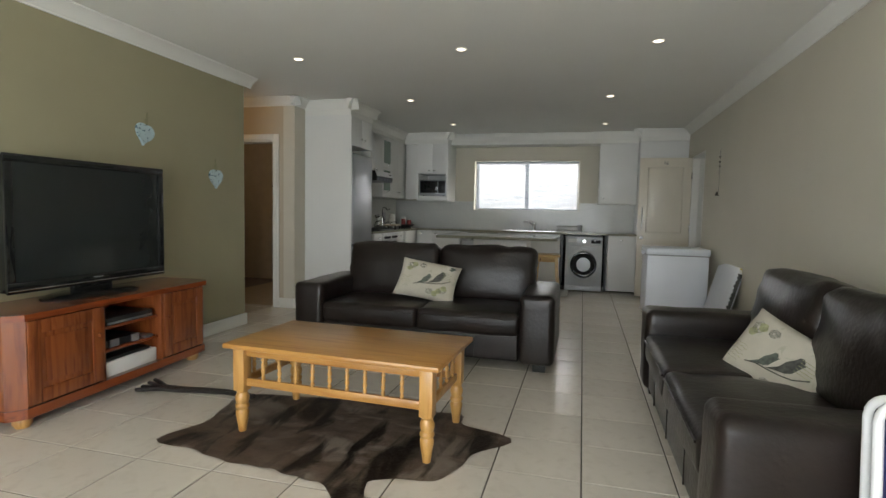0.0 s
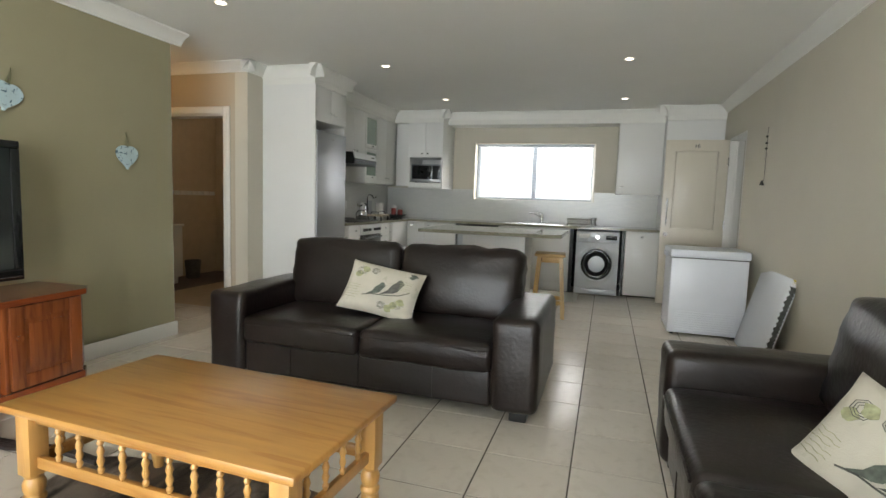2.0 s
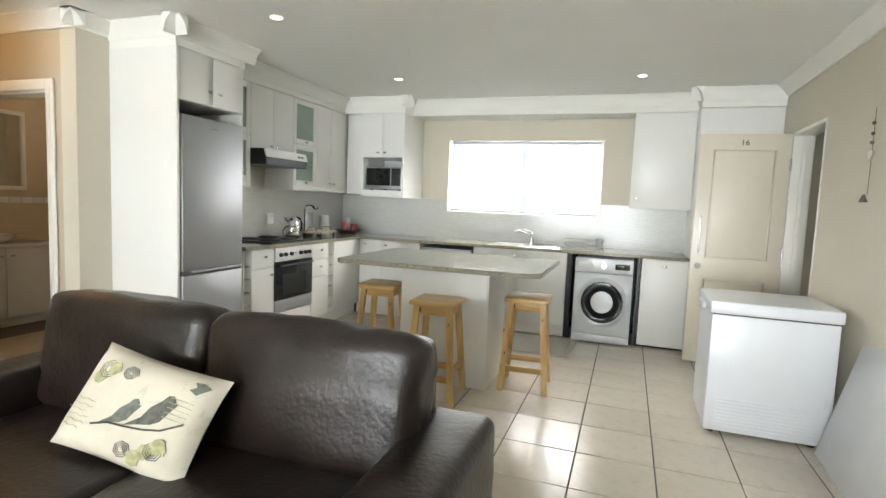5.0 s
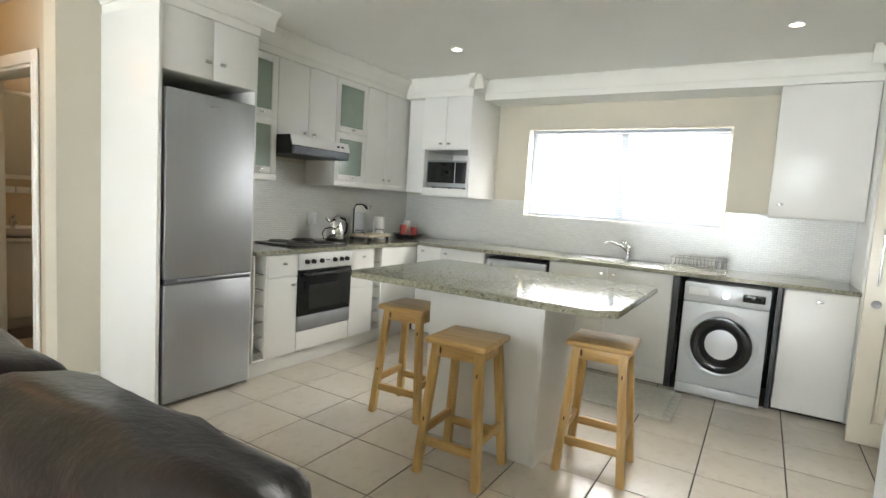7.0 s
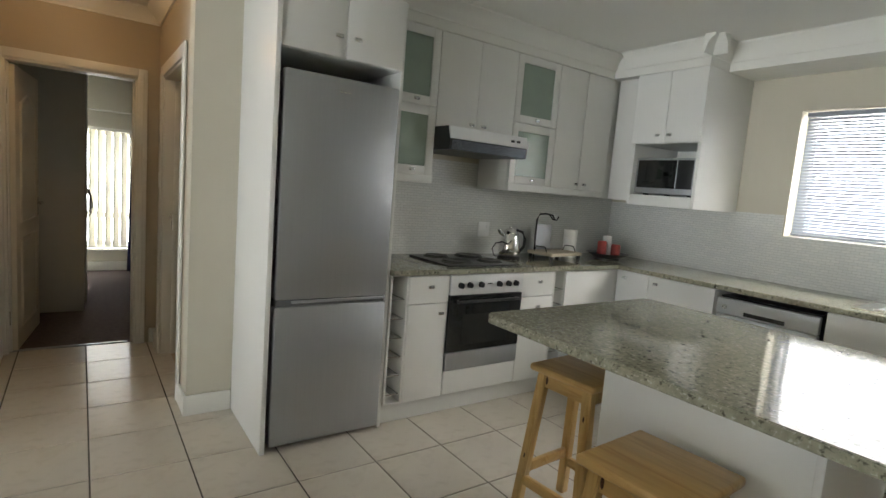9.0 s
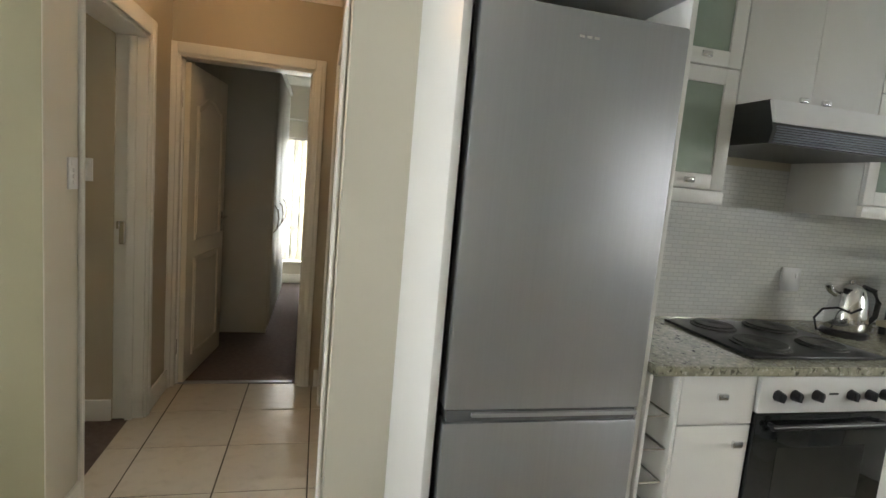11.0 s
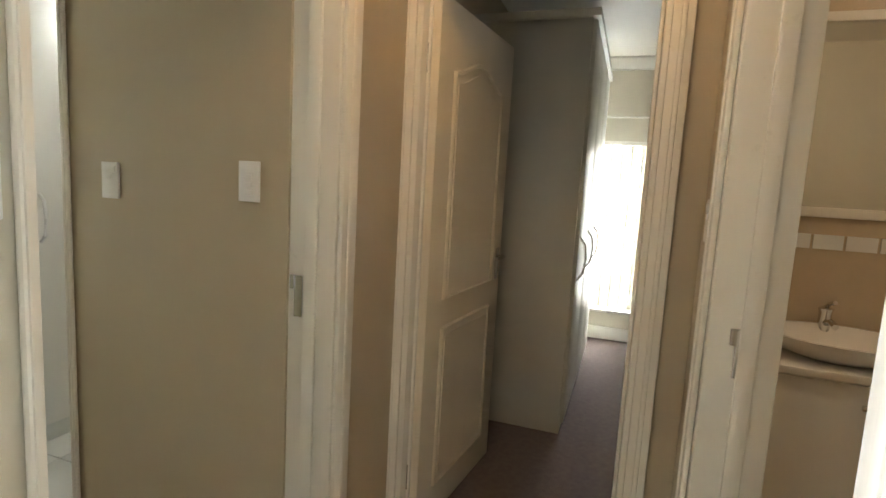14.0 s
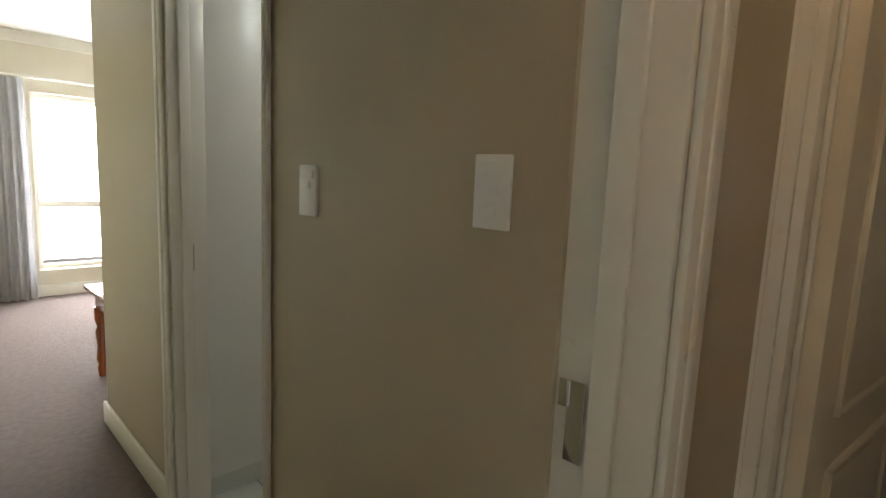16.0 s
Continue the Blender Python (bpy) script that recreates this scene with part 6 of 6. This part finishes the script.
bpart("tabletop", (-0.45, -0.27, 0.575), (0.45, 0.27, 0.60), M_CHERRY, tb, 0.005)
bpart("apron", (-0.40, -0.23, 0.46), (0.40, 0.23, 0.575), M_CHERRY, tb, 0.003)
for x in (-0.38, 0.38):
    for y in (-0.21, 0.21):
        bm = bmesh.new()
        add_lathe(bm, [(0.018, 0), (0.026, 0.06), (0.018, 0.08), (0.03, 0.12), (0.022, 0.2), (0.03, 0.3), (0.02, 0.33), (0.032, 0.38), (0.032, 0.46)], (x, y, 0), 16)
        part("leg", bm, M_CHERRYV, tb)
ec = thing("bathroom_cupboard", "tall white gloss cupboard with a curved handle in the en-suite", "cupboard")
bpart("body", (-5.3, 2.80, 0.10), (-4.034, 3.36, 2.2), M_CAB, ec, 0.002)
bpart("plinth", (-5.3, 2.80, 0), (-4.034, 3.34, 0.10), M_WTILE, ec, 0.002)
for x0, x1 in ((-5.29, -4.781), (-4.779, -4.266), (-4.264, -4.036)):
    dr = bpart("door", (x0, 3.361, 0.11), (x1, 3.38, 2.19), M_CAB, ec, 0.003)
    if x0 > -4.3:
        continue
    bm = bmesh.new()
    x = x1 - 0.045
    add_tube(bm, [(x, 3.38, 1.0), (x, 3.41, 1.03), (x, 3.42, 1.11), (x, 3.41, 1.19), (x, 3.38, 1.22)], 0.008)
    part("handle", bm, M_WHITE, dr, "curved white handle")

vn = thing("vanity_unit", "white bathroom vanity cabinet with an inset basin", "vanity", pose(-5.19, 6.34, 0))
bpart("body", (0, 0, 0.10), (0.42, 0.90, 0.78), M_CAB, vn, 0.003)
bpart("plinth", (0, 0.02, 0), (0.37, 0.88, 0.10), M_CAB, vn, 0.002)
for k in range(2):
    dr = bpart("door", (0.42, 0.005 + k * 0.448, 0.11), (0.438, 0.447 + k * 0.448, 0.77), M_CAB, vn, 0.003)
    bm = bmesh.new()
    knob(bm, 0.438, 0.40 + k * 0.1, 0.70, 0)
    part("handle", bm, M_CHROME, dr)
bpart("top", (-0.005, -0.01, 0.78), (0.46, 0.91, 0.81), M_CERAMIC, vn, 0.008)
bm = bmesh.new()
add_lathe(bm, [(0.12, 0), (0.20, 0.03), (0.235, 0.07), (0.245, 0.085), (0.225, 0.085), (0.20, 0.06), (0.05, 0.02), (0.02, 0.018)], (0, 0, 0), 36)
bmesh.ops.transform(bm, matrix=Matrix.Translation((0.26, 0.36, 0.81)) @ Matrix.Diagonal((0.85, 1.1, 1, 1)), verts=bm.verts)
part("basin", bm, M_CERAMIC, vn)
bt = thing("basin_tap", "chrome basin mixer tap on the vanity", "tap", pose(-5.12, 6.70, 0.81))
bm = bmesh.new()
add_lathe(bm, [(0.026, 0), (0.022, 0.02), (0.022, 0.13), (0.026, 0.15), (0.01, 0.16)], seg=18)
add_tube(bm, [(0.0, 0, 0.09), (0.07, 0, 0.11), (0.12, 0, 0.10)], 0.012)
part("body", bm, M_CHROME, bt)
bm = bmesh.new()
add_tube(bm, [(0, 0, 0.155), (0.03, 0, 0.175), (0.09, 0, 0.19)], 0.008)
part("lever", bm, M_CHROME, bt)
mr = thing("mirror", "large wall mirror in a moulded pale frame over the basin", "mirror", pose(-5.199, 6.36, 1.32))
bpart("glass", (0.002, 0.04, 0.04), (0.008, 0.86, 0.76), M_MIRROR, mr, 0)
for lo, hi in (((0.0, 0, 0), (0.024, 0.9, 0.04)), ((0.0, 0, 0.76), (0.024, 0.9, 0.80)), ((0.0, 0, 0.04), (0.024, 0.04, 0.76)), ((0.0, 0.86, 0.04), (0.024, 0.9, 0.76))):
    bpart("frame", lo, hi, M_TRIM, mr, 0.006)
bin_ = thing("waste_bin", "small dark bathroom bin beside the vanity", "bin", pose(-4.98, 7.66, 0))
bm = bmesh.new()
add_lathe(bm, [(0.09, 0), (0.11, 0.26), (0.10, 0.26), (0.085, 0.02)], seg=24)
part("bucket", bm, M_RUBBER, bin_)
rh = thing("robe_hook", "round metal robe hook on the bathroom wall", "hook", pose(-4.6, 8.4, 1.6))
bm = bmesh.new()
add_cyl(bm, (0, 0, 0), (0, -0.012, 0), 0.03)
add_tube(bm, [(0, -0.01, 0), (0, -0.05, 0.0), (0, -0.06, 0.03)], 0.007)
part("hook", bm, M_CHROME, rh)
tilebar = thing("tile_border", "decorative pale mosaic border on the bathroom wall", "tile border", kind="structure")
for k in range(18):
    bpart("tile", (-5.199, 6.30 + k * 0.115, 1.19), (-5.193, 6.405 + k * 0.115, 1.25), M_WTILE if k % 2 else M_CERAMIC, tilebar, 0.001)
sbox("floor_threshold", (XP - 0.09, 5.21, 0.0), (XP - 0.05, 5.94, 0.006), M_STEEL, "thin metal threshold strip at the bedroom doorway", "threshold", 0.001)

# ---- floor tiles ----
TX, TY, GAP = 0.417, 0.405, 0.007
fl_ob = sbox("floor", (XP - 0.05, YS, -0.012), (XE + 0.1, YN, -0.004), M_GROUT, "dark grout bed of the tiled floor", "floor")
tile_cache = {}


def tile_mesh(w, h):
    key = (round(w, 3), round(h, 3))
    if key not in tile_cache:
        bm = bmesh.new()
        b = 0.0022
        lo = [bm.verts.new((x, y, -0.006)) for x, y in ((-w / 2, -h / 2), (w / 2, -h / 2), (w / 2, h / 2), (-w / 2, h / 2))]
        md = [bm.verts.new((v.co.x, v.co.y, -b * 0.6)) for v in lo]
        hi = [bm.verts.new((v.co.x - math.copysign(b, v.co.x), v.co.y - math.copysign(b, v.co.y), 0)) for v in lo]
        for A, B in ((lo, md), (md, hi)):
            for k in range(4):
                bm.faces.new((A[k], A[(k + 1) % 4], B[(k + 1) % 4], B[k]))
        bm.faces.new(hi)
        tile_cache[key] = finish("tile", bm, M_TILE, False)
    return tile_cache[key]


def lay(xlo, xhi, ylo, yhi, single):
    rest = []
    i0, i1 = math.floor((xlo - 0.575) / TX), math.ceil((xhi - 0.575) / TX)
    j0, j1 = math.floor((ylo - 6.07) / TY), math.ceil((yhi - 6.07) / TY)
    for i in range(i0, i1):
        for j in range(j0, j1):
            x0, x1 = max(xlo, 0.575 + i * TX + GAP / 2), min(xhi, 0.575 + (i + 1) * TX - GAP / 2)
            y0, y1 = max(ylo, 6.07 + j * TY + GAP / 2), min(yhi, 6.07 + (j + 1) * TY - GAP / 2)
            if x1 - x0 < 0.02 or y1 - y0 < 0.02:
                continue
            if y0 < single:
                rest.append((x0, x1, y0, y1))
                continue
            o = new("tile", tile_mesh(x1 - x0, y1 - y0))
            o.parent = fl_ob
            o.location = ((x0 + x1) / 2, (y0 + y1) / 2, 0)
    if rest:
        bm = bmesh.new()
        for x0, x1, y0, y1 in rest:
            add_box(bm, (x0, y0, -0.006), (x1, y1, 0))
        o = part("tile", bm, M_TILE, fl_ob)
        o["kind"] = "stuff"


XB, YB = 0.575 - 9 * TX + GAP / 2, 6.07 - 2 * TY + GAP / 2
lay(XB, XE, YS, YB, 1.4)
lay(XB, XE, YB, 9.14, 0)
lay(XP - 0.05, XB, 5.10, YP1 + 0.07, 0)
